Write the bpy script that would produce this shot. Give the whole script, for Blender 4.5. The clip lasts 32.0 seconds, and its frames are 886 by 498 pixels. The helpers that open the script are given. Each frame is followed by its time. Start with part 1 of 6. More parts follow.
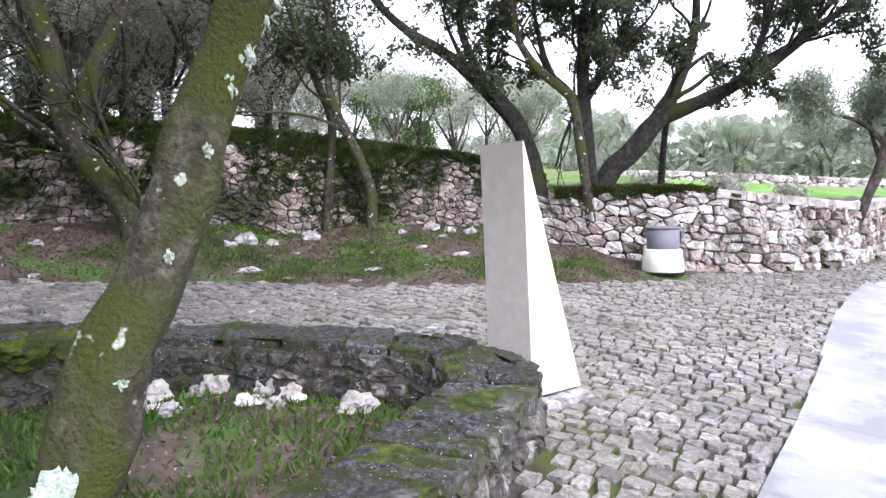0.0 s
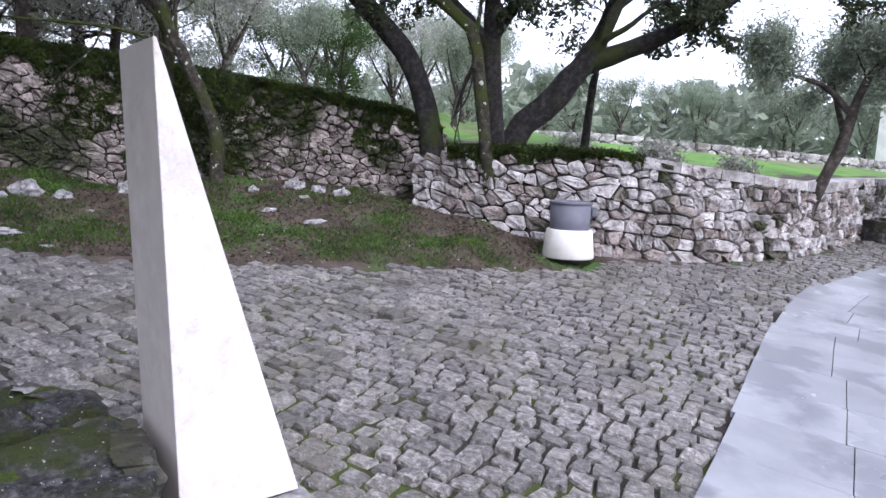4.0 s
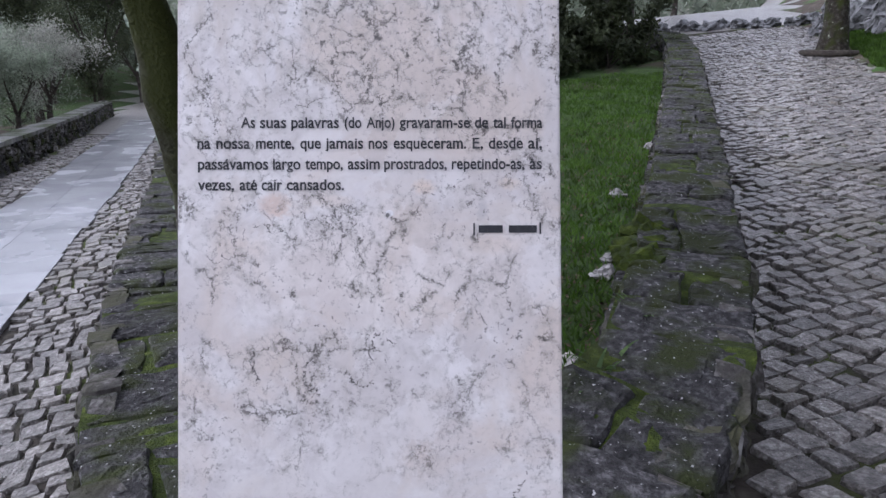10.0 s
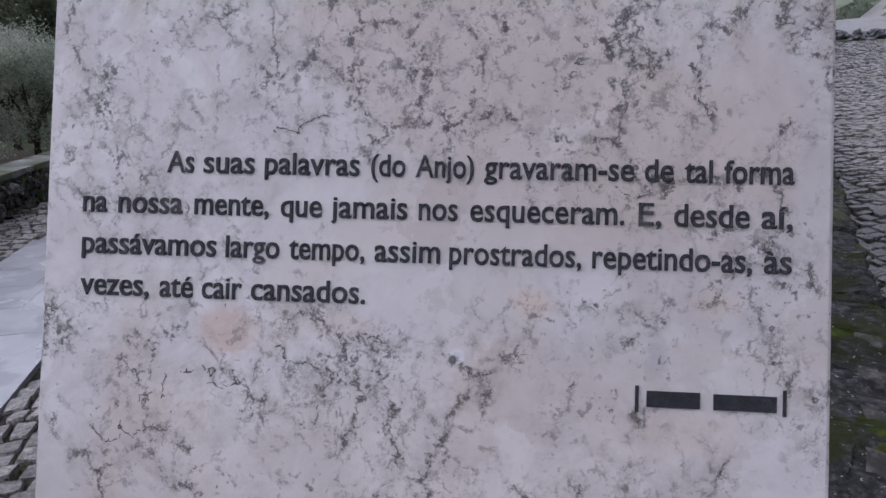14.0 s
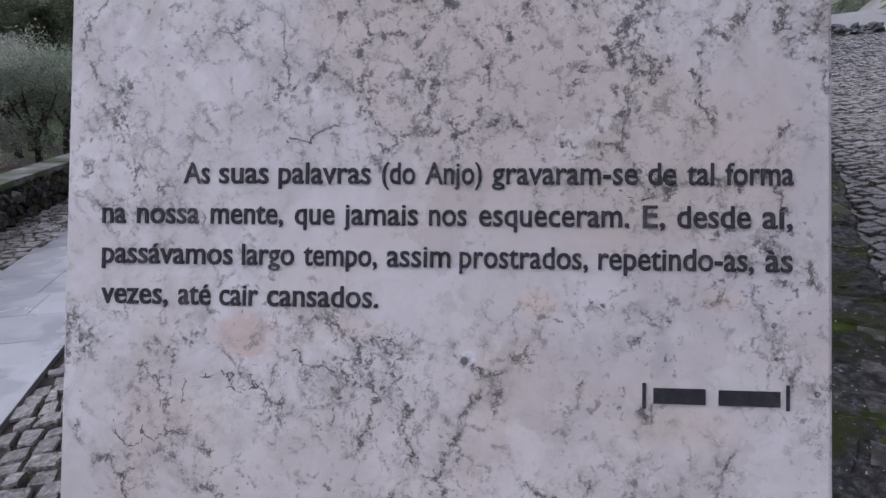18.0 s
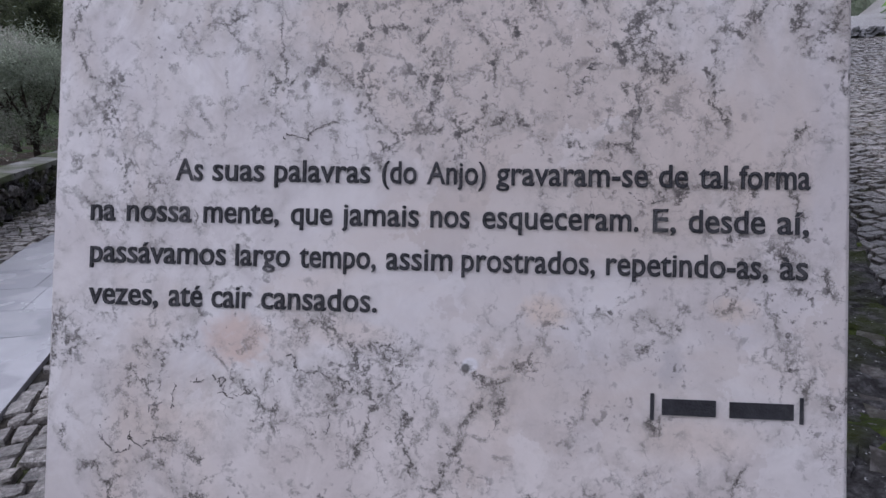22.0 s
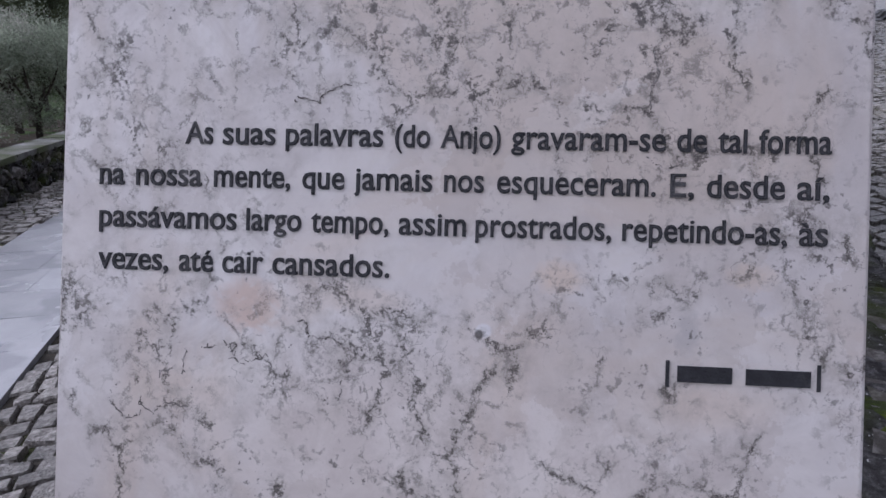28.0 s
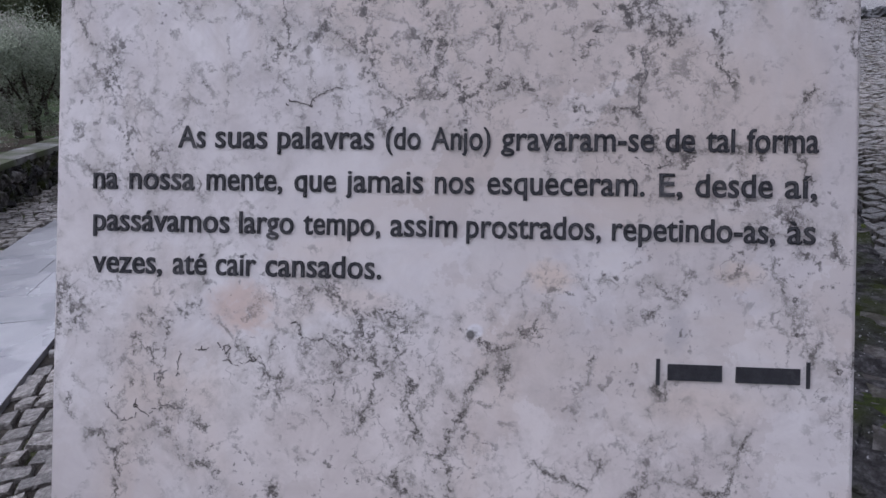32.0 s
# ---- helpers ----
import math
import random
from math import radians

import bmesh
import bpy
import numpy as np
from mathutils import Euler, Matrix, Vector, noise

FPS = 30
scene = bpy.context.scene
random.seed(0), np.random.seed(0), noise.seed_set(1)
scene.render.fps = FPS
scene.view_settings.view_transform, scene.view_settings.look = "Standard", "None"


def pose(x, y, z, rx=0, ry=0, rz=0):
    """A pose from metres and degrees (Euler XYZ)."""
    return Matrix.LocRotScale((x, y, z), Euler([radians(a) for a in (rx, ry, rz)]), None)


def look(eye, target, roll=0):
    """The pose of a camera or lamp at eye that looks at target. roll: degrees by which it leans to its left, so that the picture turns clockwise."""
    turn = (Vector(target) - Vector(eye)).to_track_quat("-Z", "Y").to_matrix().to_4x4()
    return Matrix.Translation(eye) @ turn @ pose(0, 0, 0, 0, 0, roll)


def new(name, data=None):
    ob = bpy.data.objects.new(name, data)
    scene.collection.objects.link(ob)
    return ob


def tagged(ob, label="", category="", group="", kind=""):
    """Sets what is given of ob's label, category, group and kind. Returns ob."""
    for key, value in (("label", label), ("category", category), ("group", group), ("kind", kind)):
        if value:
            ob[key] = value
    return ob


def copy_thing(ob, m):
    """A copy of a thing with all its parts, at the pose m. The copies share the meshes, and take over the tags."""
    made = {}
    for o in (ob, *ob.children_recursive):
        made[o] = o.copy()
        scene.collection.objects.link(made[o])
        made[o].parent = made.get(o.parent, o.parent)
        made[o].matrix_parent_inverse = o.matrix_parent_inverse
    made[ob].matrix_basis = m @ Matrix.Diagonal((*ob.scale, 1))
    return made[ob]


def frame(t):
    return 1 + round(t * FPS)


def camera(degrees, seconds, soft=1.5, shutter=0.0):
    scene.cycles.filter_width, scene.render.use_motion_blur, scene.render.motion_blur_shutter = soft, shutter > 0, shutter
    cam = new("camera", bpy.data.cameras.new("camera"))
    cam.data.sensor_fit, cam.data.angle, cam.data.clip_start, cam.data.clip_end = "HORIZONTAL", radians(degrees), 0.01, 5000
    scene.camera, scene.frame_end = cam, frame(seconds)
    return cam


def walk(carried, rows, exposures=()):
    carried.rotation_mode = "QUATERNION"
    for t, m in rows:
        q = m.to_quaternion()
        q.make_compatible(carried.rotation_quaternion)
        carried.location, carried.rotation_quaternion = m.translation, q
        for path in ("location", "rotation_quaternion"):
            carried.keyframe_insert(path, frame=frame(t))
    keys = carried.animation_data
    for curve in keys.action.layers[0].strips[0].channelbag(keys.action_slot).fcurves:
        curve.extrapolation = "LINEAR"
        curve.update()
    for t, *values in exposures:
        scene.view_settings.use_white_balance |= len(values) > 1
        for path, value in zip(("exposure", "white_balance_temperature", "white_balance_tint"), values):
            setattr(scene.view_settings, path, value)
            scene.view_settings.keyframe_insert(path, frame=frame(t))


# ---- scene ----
cam = camera(66.7, 32.0)
PATH = [
    (0, (-3.386, 3.298, 1.313), (-1.768, 2.13, 1.189), -0.8),
    (0.5, (-3.281, 3.145, 1.311), (-1.81, 1.803, 1.128), 0.0),
    (1, (-3.22, 2.781, 1.321), (-1.807, 1.381, 1.114), -1.1),
    (1.5, (-3.171, 2.547, 1.329), (-1.753, 1.143, 1.203), -2.3),
    (2, (-2.97, 2.265, 1.349), (-1.692, 0.733, 1.208), 0.9),
    (2.5, (-2.839, 1.996, 1.315), (-1.646, 0.405, 1.098), -0.3),
    (4.5, (-2.378, 0.663, 1.38), (-0.706, -0.415, 1.168), 2.6),
    (5, (-2.201, 0.362, 1.344), (-0.451, -0.593, 1.185), 1.9),
    (5.5, (-1.899, 0.137, 1.38), (-0.082, -0.666, 1.142), 2.7),
    (6, (-1.647, -0.161, 1.339), (0.264, -0.644, 1.0), 2.7),
    (6.5, (-1.443, -0.439, 1.376), (0.519, -0.45, 0.989), 0.5),
    (7, (-1.144, -0.543, 1.381), (0.799, -0.374, 0.937), 2.4),
    (7.5, (-0.902, -0.57, 1.406), (0.986, -0.178, 0.875), 4.4),
    (8, (-0.601, -0.69, 1.422), (0.969, 0.384, 0.803), 0.4),
    (8.5, (-0.417, -0.734, 1.487), (0.785, 0.765, 0.934), -1.1),
    (9, (-0.228, -0.568, 1.532), (0.633, 1.146, 0.965), 0.1),
    (9.5, (-0.086, -0.493, 1.567), (0.423, 1.345, 0.963), 1.3),
    (10, (0.065, -0.46, 1.608), (0.103, 1.452, 1.022), 0.1),
    (10.5, (0.041, -0.304, 1.609), (-0.066, 1.59, 0.976), 0.3),
    (11, (-0.008, -0.19, 1.612), (-0.027, 1.718, 1.012), 2.6),
    (11.5, (0.065, -0.145, 1.594), (-0.148, 1.765, 1.042), -0.0),
    (12, (0.072, -0.118, 1.588), (-0.227, 1.776, 1.021), 0.1),
    (12.5, (0.044, -0.096, 1.589), (-0.095, 1.815, 1.013), 1.2),
    (13, (0.05, -0.078, 1.588), (-0.099, 1.832, 1.014), 1.1),
    (13.5, (0.044, -0.065, 1.584), (-0.119, 1.849, 1.026), 0.8),
    (14, (0.04, -0.056, 1.58), (-0.124, 1.859, 1.027), 0.3),
    (14.5, (0.04, -0.059, 1.579), (-0.116, 1.858, 1.031), -0.4),
    (16.5, (0.04, -0.063, 1.581), (-0.133, 1.853, 1.032), -0.8),
    (17, (0.041, -0.065, 1.583), (-0.131, 1.85, 1.033), -0.8),
    (17.5, (0.039, -0.067, 1.584), (-0.129, 1.848, 1.033), -0.8),
    (18, (0.036, -0.066, 1.585), (-0.132, 1.849, 1.034), -0.7),
    (18.5, (0.037, -0.064, 1.582), (-0.127, 1.855, 1.044), -0.8),
    (19, (0.036, -0.06, 1.579), (-0.133, 1.86, 1.044), -0.9),
    (19.5, (0.036, -0.059, 1.58), (-0.138, 1.857, 1.033), -1.0),
    (20, (0.035, -0.056, 1.581), (-0.148, 1.859, 1.032), -0.9),
    (20.5, (0.033, -0.055, 1.577), (-0.147, 1.864, 1.041), -0.7),
    (21, (0.032, -0.055, 1.582), (-0.145, 1.864, 1.045), -0.4),
    (21.5, (0.032, -0.053, 1.579), (-0.135, 1.868, 1.047), -0.1),
    (22, (0.033, -0.052, 1.583), (-0.13, 1.863, 1.029), 0.0),
    (22.5, (0.034, -0.055, 1.578), (-0.123, 1.867, 1.048), 0.2),
    (23, (0.034, -0.055, 1.58), (-0.113, 1.863, 1.032), 0.1),
    (23.5, (0.033, -0.052, 1.577), (-0.114, 1.866, 1.029), 0.1),
    (24, (0.035, -0.051, 1.578), (-0.109, 1.862, 1.014), -0.0),
    (24.5, (0.033, -0.052, 1.576), (-0.113, 1.861, 1.011), 0.2),
    (25, (0.027, -0.05, 1.573), (-0.117, 1.864, 1.011), 0.5),
    (25.5, (0.027, -0.048, 1.575), (-0.121, 1.858, 0.99), 0.3),
    (27.5, (0.028, -0.052, 1.572), (-0.128, 1.853, 0.983), -0.0),
    (28, (0.027, -0.051, 1.572), (-0.142, 1.85, 0.973), 0.2),
    (28.5, (0.026, -0.052, 1.572), (-0.137, 1.851, 0.977), 0.4),
    (29, (0.029, -0.051, 1.573), (-0.138, 1.849, 0.969), 0.2),
    (29.5, (0.031, -0.05, 1.571), (-0.142, 1.85, 0.971), -0.1),
    (30, (0.03, -0.05, 1.573), (-0.148, 1.847, 0.967), -0.1),
    (30.5, (0.029, -0.05, 1.574), (-0.149, 1.847, 0.967), -0.1),
    (31, (0.031, -0.052, 1.574), (-0.145, 1.846, 0.971), -0.1),
    (31.5, (0.032, -0.053, 1.573), (-0.143, 1.847, 0.976), -0.2),
    (32, (0.032, -0.053, 1.573), (-0.138, 1.848, 0.976), -0.3),
]
EXPOSURE = [(0.0, 1.75, 5900, 17), (1.0, 1.3, 5700, 17), (2.0, 1.0, 5600, 17), (5.0, 1.0, 5600, 18), (6.0, 1.25, 5650, 17), (7.0, 1.30, 5600, 16), (8.0, 1.22, 5600, 15), (9.0, 0.70, 5600, 16), (10.0, 0.62, 5650, 17), (11.5, 0.16, 5650, 19), (13.0, 0.10, 5700, 19), (32.0, 0.10, 5700, 19)]
walk(cam, [(t, look(eye, target, roll)) for t, eye, target, roll in PATH], EXPOSURE)

# ---- light ----
world = bpy.data.worlds.new("sky")
scene.world = world
world.use_nodes = True
wn = world.node_tree.nodes
sky = wn.new("ShaderNodeTexSky")
sky.sky_type = "NISHITA"
sky.sun_disc = False
SUN_DIR = Vector((-0.76, 0.04, 0.62)).normalized()
sky.sun_elevation = math.asin(SUN_DIR.z)
sky.sun_rotation = math.atan2(SUN_DIR.x, SUN_DIR.y)
sky.air_density, sky.dust_density, sky.ozone_density = 1.0, 7.0, 1.0
pale = wn.new("ShaderNodeHueSaturation")
pale.inputs["Saturation"].default_value = 0.3
wn["Background"].inputs["Strength"].default_value = 0.15
world.node_tree.links.new(sky.outputs["Color"], pale.inputs["Color"])
cloud = wn.new("ShaderNodeMixRGB")
cloud.inputs["Fac"].default_value = 0.55
cloud.inputs["Color2"].default_value = (9.0, 9.0, 9.4, 1)
world.node_tree.links.new(pale.outputs["Color"], cloud.inputs["Color1"])
world.node_tree.links.new(cloud.outputs["Color"], wn["Background"].inputs["Color"])
sun_data = bpy.data.lights.new("sun", "SUN")
sun_data.energy, sun_data.angle, sun_data.color = 0.6, radians(60), (1.0, 0.96, 0.9)
sun = new("sun", sun_data)
sun.matrix_world = look(SUN_DIR * 50, (0, 0, 0))


# ---- materials ----
def mat(name, stops, scale=8.0, rough=0.8, bump=0.3, bump_scale=40.0, detail=6.0, spec=0.3, vary=0.0, second=None, spots=None, wet=None):
    """A mottled surface: stops of (place, colour) over noise, optional per-piece variation, a second broad stain and small spots."""
    m = bpy.data.materials.new(name)
    m.use_nodes = True
    nt = m.node_tree
    n, l = nt.nodes, nt.links
    b = n["Principled BSDF"]
    b.inputs["Roughness"].default_value = rough
    b.inputs["Specular IOR Level"].default_value = spec
    tc = n.new("ShaderNodeNewGeometry")
    nz = n.new("ShaderNodeTexNoise")
    nz.inputs["Scale"].default_value, nz.inputs["Detail"].default_value, nz.inputs["Roughness"].default_value = scale, detail, 0.65
    l.new(tc.outputs["Position"], nz.inputs["Vector"])
    ramp = n.new("ShaderNodeValToRGB")
    while len(ramp.color_ramp.elements) < len(stops):
        ramp.color_ramp.elements.new(0.5)
    for e, (p, c) in zip(ramp.color_ramp.elements, stops):
        e.position, e.color = p, (*c, 1)
    l.new(nz.outputs["Fac"], ramp.inputs["Fac"])
    col = ramp.outputs["Color"]
    if second:
        sc, colour, lo, hi = second
        n2 = n.new("ShaderNodeTexNoise")
        n2.inputs["Scale"].default_value, n2.inputs["Detail"].default_value = sc, 5.0
        l.new(tc.outputs["Position"], n2.inputs["Vector"])
        mr = n.new("ShaderNodeMapRange")
        mr.inputs["From Min"].default_value, mr.inputs["From Max"].default_value = lo, hi
        l.new(n2.outputs["Fac"], mr.inputs["Value"])
        mx = n.new("ShaderNodeMixRGB")
        mx.inputs["Color2"].default_value = (*colour, 1)
        l.new(mr.outputs["Result"], mx.inputs["Fac"])
        l.new(col, mx.inputs["Color1"])
        col = mx.outputs["Color"]
    if spots:
        sc, colour, lo, hi = spots
        n3 = n.new("ShaderNodeTexNoise")
        n3.inputs["Scale"].default_value, n3.inputs["Detail"].default_value = sc, 3.0
        l.new(tc.outputs["Position"], n3.inputs["Vector"])
        mr = n.new("ShaderNodeMapRange")
        mr.inputs["From Min"].default_value, mr.inputs["From Max"].default_value = lo, hi
        l.new(n3.outputs["Fac"], mr.inputs["Value"])
        mx = n.new("ShaderNodeMixRGB")
        mx.inputs["Color2"].default_value = (*colour, 1)
        l.new(mr.outputs["Result"], mx.inputs["Fac"])
        l.new(col, mx.inputs["Color1"])
        col = mx.outputs["Color"]
    if vary:
        oi = n.new("ShaderNodeObjectInfo")
        add = n.new("ShaderNodeMath")
        add.operation = "ADD"
        l.new(oi.outputs["Random"], add.inputs[0])
        l.new(tc.outputs["Random Per Island"], add.inputs[1])
        fr = n.new("ShaderNodeMath")
        fr.operation = "FRACT"
        l.new(add.outputs[0], fr.inputs[0])
        mr = n.new("ShaderNodeMapRange")
        mr.inputs["To Min"].default_value, mr.inputs["To Max"].default_value = 1 - vary, 1 + vary
        l.new(fr.outputs[0], mr.inputs["Value"])
        hs = n.new("ShaderNodeHueSaturation")
        l.new(mr.outputs["Result"], hs.inputs["Value"])
        l.new(col, hs.inputs["Color"])
        col = hs.outputs["Color"]
    l.new(col, b.inputs["Base Color"])
    if wet:
        nw = n.new("ShaderNodeTexNoise")
        nw.inputs["Scale"].default_value, nw.inputs["Detail"].default_value = wet[0], 4.0
        l.new(tc.outputs["Position"], nw.inputs["Vector"])
        mw = n.new("ShaderNodeMapRange")
        for key, x in zip(("From Min", "From Max", "To Min", "To Max"), wet[1:]):
            mw.inputs[key].default_value = x
        l.new(nw.outputs["Fac"], mw.inputs["Value"])
        l.new(mw.outputs["Result"], b.inputs["Roughness"])
    if bump:
        nb = n.new("ShaderNodeTexNoise")
        nb.inputs["Scale"].default_value, nb.inputs["Detail"].default_value = bump_scale, 8.0
        l.new(tc.outputs["Position"], nb.inputs["Vector"])
        bp = n.new("ShaderNodeBump")
        bp.inputs["Strength"].default_value, bp.inputs["Distance"].default_value = bump, 0.02
        l.new(nb.outputs["Fac"], bp.inputs["Height"])
        l.new(bp.outputs["Normal"], b.inputs["Normal"])
    return m


M_soil = mat("soil", [(0.3, (0.032, 0.026, 0.020)), (0.5, (0.068, 0.053, 0.041)), (0.7, (0.12, 0.095, 0.075))], 5, 0.95, 0.8, 30, second=(1.3, (0.05, 0.10, 0.02), 0.52, 0.62), spots=(28, (0.30, 0.26, 0.22), 0.68, 0.72))
M_lawn = mat("bed_lawn", [(0.3, (0.018, 0.034, 0.008)), (0.5, (0.033, 0.060, 0.013)), (0.7, (0.055, 0.085, 0.025))], 6, 0.95, 0.9, 60, second=(1.1, (0.060, 0.050, 0.036), 0.54, 0.66))
M_joint = mat("joint_soil", [(0.35, (0.018, 0.015, 0.013)), (0.55, (0.038, 0.032, 0.026)), (0.7, (0.068, 0.060, 0.048))], 9, 0.95, 0.6, 60, second=(1.1, (0.050, 0.064, 0.013), 0.47, 0.57))
M_cobble = mat("cobble_stone", [(0.32, (0.046, 0.040, 0.036)), (0.5, (0.162, 0.146, 0.134)), (0.68, (0.36, 0.338, 0.32))], 30, 0.45, 1.0, 70, spec=0.5, vary=0.36, second=(1.3, (0.110, 0.098, 0.072), 0.50, 0.74), spots=(90, (0.42, 0.40, 0.40), 0.66, 0.70))
M_white_cobble = mat("white_cobble", [(0.3, (0.32, 0.315, 0.32)), (0.7, (0.46, 0.45, 0.46))], 20, 0.6, 0.5, 50)
def film_of_water(m, weight, rough):
    b = m.node_tree.nodes["Principled BSDF"]
    b.inputs["Coat Weight"].default_value, b.inputs["Coat Roughness"].default_value, b.inputs["Coat IOR"].default_value = weight, rough, 1.4


M_slab = mat("slab_stone", [(0.3, (0.215, 0.215, 0.232)), (0.7, (0.305, 0.305, 0.327))], 3, 0.5, 0.12, 120, spec=0.5, vary=0.12, second=(1.6, (0.165, 0.165, 0.185), 0.5, 0.56), wet=(1.3, 0.40, 0.52, 0.30, 0.10))
film_of_water(M_slab, 0.75, 0.33)
film_of_water(M_cobble, 0.32, 0.3)
M_wall = mat("wall_limestone", [(0.28, (0.085, 0.070, 0.063)), (0.48, (0.235, 0.195, 0.178)), (0.72, (0.42, 0.365, 0.345))], 8, 0.85, 1.0, 30, vary=0.35, second=(1.2, (0.030, 0.035, 0.013), 0.47, 0.60), spots=(40, (0.10, 0.09, 0.085), 0.58, 0.68))
M_wall_pale = mat("wall_limestone_pale", [(0.28, (0.16, 0.145, 0.14)), (0.46, (0.38, 0.35, 0.34)), (0.7, (0.60, 0.57, 0.56))], 8, 0.85, 1.0, 30, vary=0.28, second=(1.9, (0.17, 0.15, 0.135), 0.50, 0.68), spots=(40, (0.13, 0.12, 0.115), 0.62, 0.70))
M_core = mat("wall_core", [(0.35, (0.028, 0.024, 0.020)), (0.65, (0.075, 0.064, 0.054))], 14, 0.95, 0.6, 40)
M_moss = mat("moss", [(0.3, (0.006, 0.009, 0.002)), (0.5, (0.018, 0.027, 0.005)), (0.72, (0.060, 0.085, 0.012))], 9, 0.95, 1.0, 90)
M_moss_bright = mat("moss_bright", [(0.3, (0.012, 0.020, 0.003)), (0.5, (0.034, 0.050, 0.005)), (0.72, (0.095, 0.125, 0.014))], 12, 0.95, 1.0, 90)
M_kerb = mat("kerb_stone", [(0.34, (0.011, 0.0105, 0.011)), (0.5, (0.040, 0.038, 0.040)), (0.64, (0.108, 0.104, 0.108))], 26, 0.88, 1.0, 70, detail=9.0, vary=0.25, second=(4.2, (0.026, 0.033, 0.007), 0.46, 0.60), spots=(58, (0.40, 0.395, 0.40), 0.67, 0.71))
M_kerb_side = mat("kerb_side_stone", [(0.3, (0.022, 0.020, 0.018)), (0.5, (0.066, 0.060, 0.056)), (0.7, (0.28, 0.267, 0.26))], 9, 0.85, 0.9, 40, vary=0.3, second=(3.0, (0.055, 0.055, 0.03), 0.48, 0.62))
M_bark = mat("bark_mossy", [(0.3, (0.010, 0.008, 0.006)), (0.5, (0.034, 0.028, 0.021)), (0.72, (0.105, 0.095, 0.080))], 16, 0.92, 1.0, 60, second=(2.4, (0.036, 0.045, 0.007), 0.44, 0.58), spots=(13, (0.42, 0.44, 0.36), 0.66, 0.69))
M_bark_lichen = mat("bark_lichen", [(0.3, (0.012, 0.010, 0.008)), (0.5, (0.036, 0.030, 0.023)), (0.72, (0.11, 0.10, 0.085))], 16, 0.92, 1.0, 60, second=(2.4, (0.034, 0.040, 0.006), 0.42, 0.58), spots=(9.0, (0.33, 0.36, 0.30), 0.66, 0.70))
M_bark_dark = mat("bark_dark", [(0.3, (0.007, 0.006, 0.006)), (0.5, (0.020, 0.017, 0.016)), (0.72, (0.062, 0.055, 0.052))], 14, 0.92, 1.0, 60, second=(1.9, (0.030, 0.038, 0.010), 0.52, 0.66))
M_olive_bark = mat("olive_bark", [(0.3, (0.014, 0.011, 0.009)), (0.5, (0.048, 0.039, 0.033)), (0.72, (0.14, 0.12, 0.105))], 9, 0.92, 1.0, 40)


def leaf_mat(name, a, b, c):
    m = mat(name, [(0.3, a), (0.5, b), (0.7, c)], 3, 0.6, 0, spec=0.35, vary=0.35)
    n, l = m.node_tree.nodes, m.node_tree.links
    b = n["Principled BSDF"]
    through_leaf = n.new("ShaderNodeBsdfTranslucent")
    blend = n.new("ShaderNodeMixShader")
    blend.inputs["Fac"].default_value = 0.42
    l.new(b.inputs["Base Color"].links[0].from_socket, through_leaf.inputs["Color"])
    l.new(b.outputs[0], blend.inputs[1])
    l.new(through_leaf.outputs[0], blend.inputs[2])
    l.new(blend.outputs[0], n["Material Output"].inputs["Surface"])
    return m


M_leaf = leaf_mat("oak_leaf", (0.034, 0.042, 0.024), (0.060, 0.072, 0.039), (0.100, 0.118, 0.058))
M_leaf.node_tree.nodes["Mix Shader"].inputs["Fac"].default_value = 0.55
# the olive and grey leaf colours are lightened to carry the distance haze
M_leaf_olive_haze = leaf_mat("olive_leaf", (0.15, 0.18, 0.13), (0.25, 0.285, 0.215), (0.36, 0.395, 0.31))
M_leaf_bush = leaf_mat("bush_leaf", (0.035, 0.06, 0.018), (0.06, 0.10, 0.03), (0.11, 0.17, 0.05))
M_leaf_grey_haze = leaf_mat("grey_leaf", (0.22, 0.222, 0.185), (0.33, 0.33, 0.285), (0.45, 0.45, 0.40))
M_grass = leaf_mat("grass_blade", (0.026, 0.054, 0.007), (0.056, 0.112, 0.013), (0.095, 0.175, 0.023))
M_moss_tuft = leaf_mat("moss_tuft", (0.010, 0.015, 0.003), (0.028, 0.042, 0.007), (0.075, 0.105, 0.014))
M_litter = mat("leaf_litter", [(0.3, (0.032, 0.021, 0.015)), (0.5, (0.082, 0.052, 0.038)), (0.7, (0.17, 0.115, 0.088))], 30, 0.9, 0, vary=0.5)
M_rock = mat("field_rock", [(0.3, (0.11, 0.10, 0.10)), (0.5, (0.28, 0.268, 0.268)), (0.7, (0.50, 0.48, 0.48))], 9, 0.85, 0.9, 30, vary=0.12, spots=(25, (0.12, 0.115, 0.11), 0.60, 0.68))
M_outcrop = mat("outcrop_rock", [(0.3, (0.07, 0.07, 0.072)), (0.5, (0.17, 0.17, 0.175)), (0.7, (0.34, 0.34, 0.35))], 5, 0.85, 1.0, 16, vary=0.15, spots=(9, (0.05, 0.052, 0.05), 0.54, 0.64))
M_field = mat("field_grass", [(0.3, (0.05, 0.11, 0.015)), (0.55, (0.10, 0.21, 0.03)), (0.75, (0.16, 0.26, 0.05))], 1.2, 0.9, 0.5, 20, second=(0.25, (0.14, 0.14, 0.07), 0.5, 0.65))
M_bin_grey = mat("bin_grey", [(0.3, (0.115, 0.115, 0.14)), (0.7, (0.15, 0.15, 0.18))], 6, 0.5, 0.05, 200)
M_bin_white = mat("bin_white", [(0.3, (0.60, 0.57, 0.52)), (0.7, (0.76, 0.74, 0.69))], 5, 0.7, 0.25, 120)
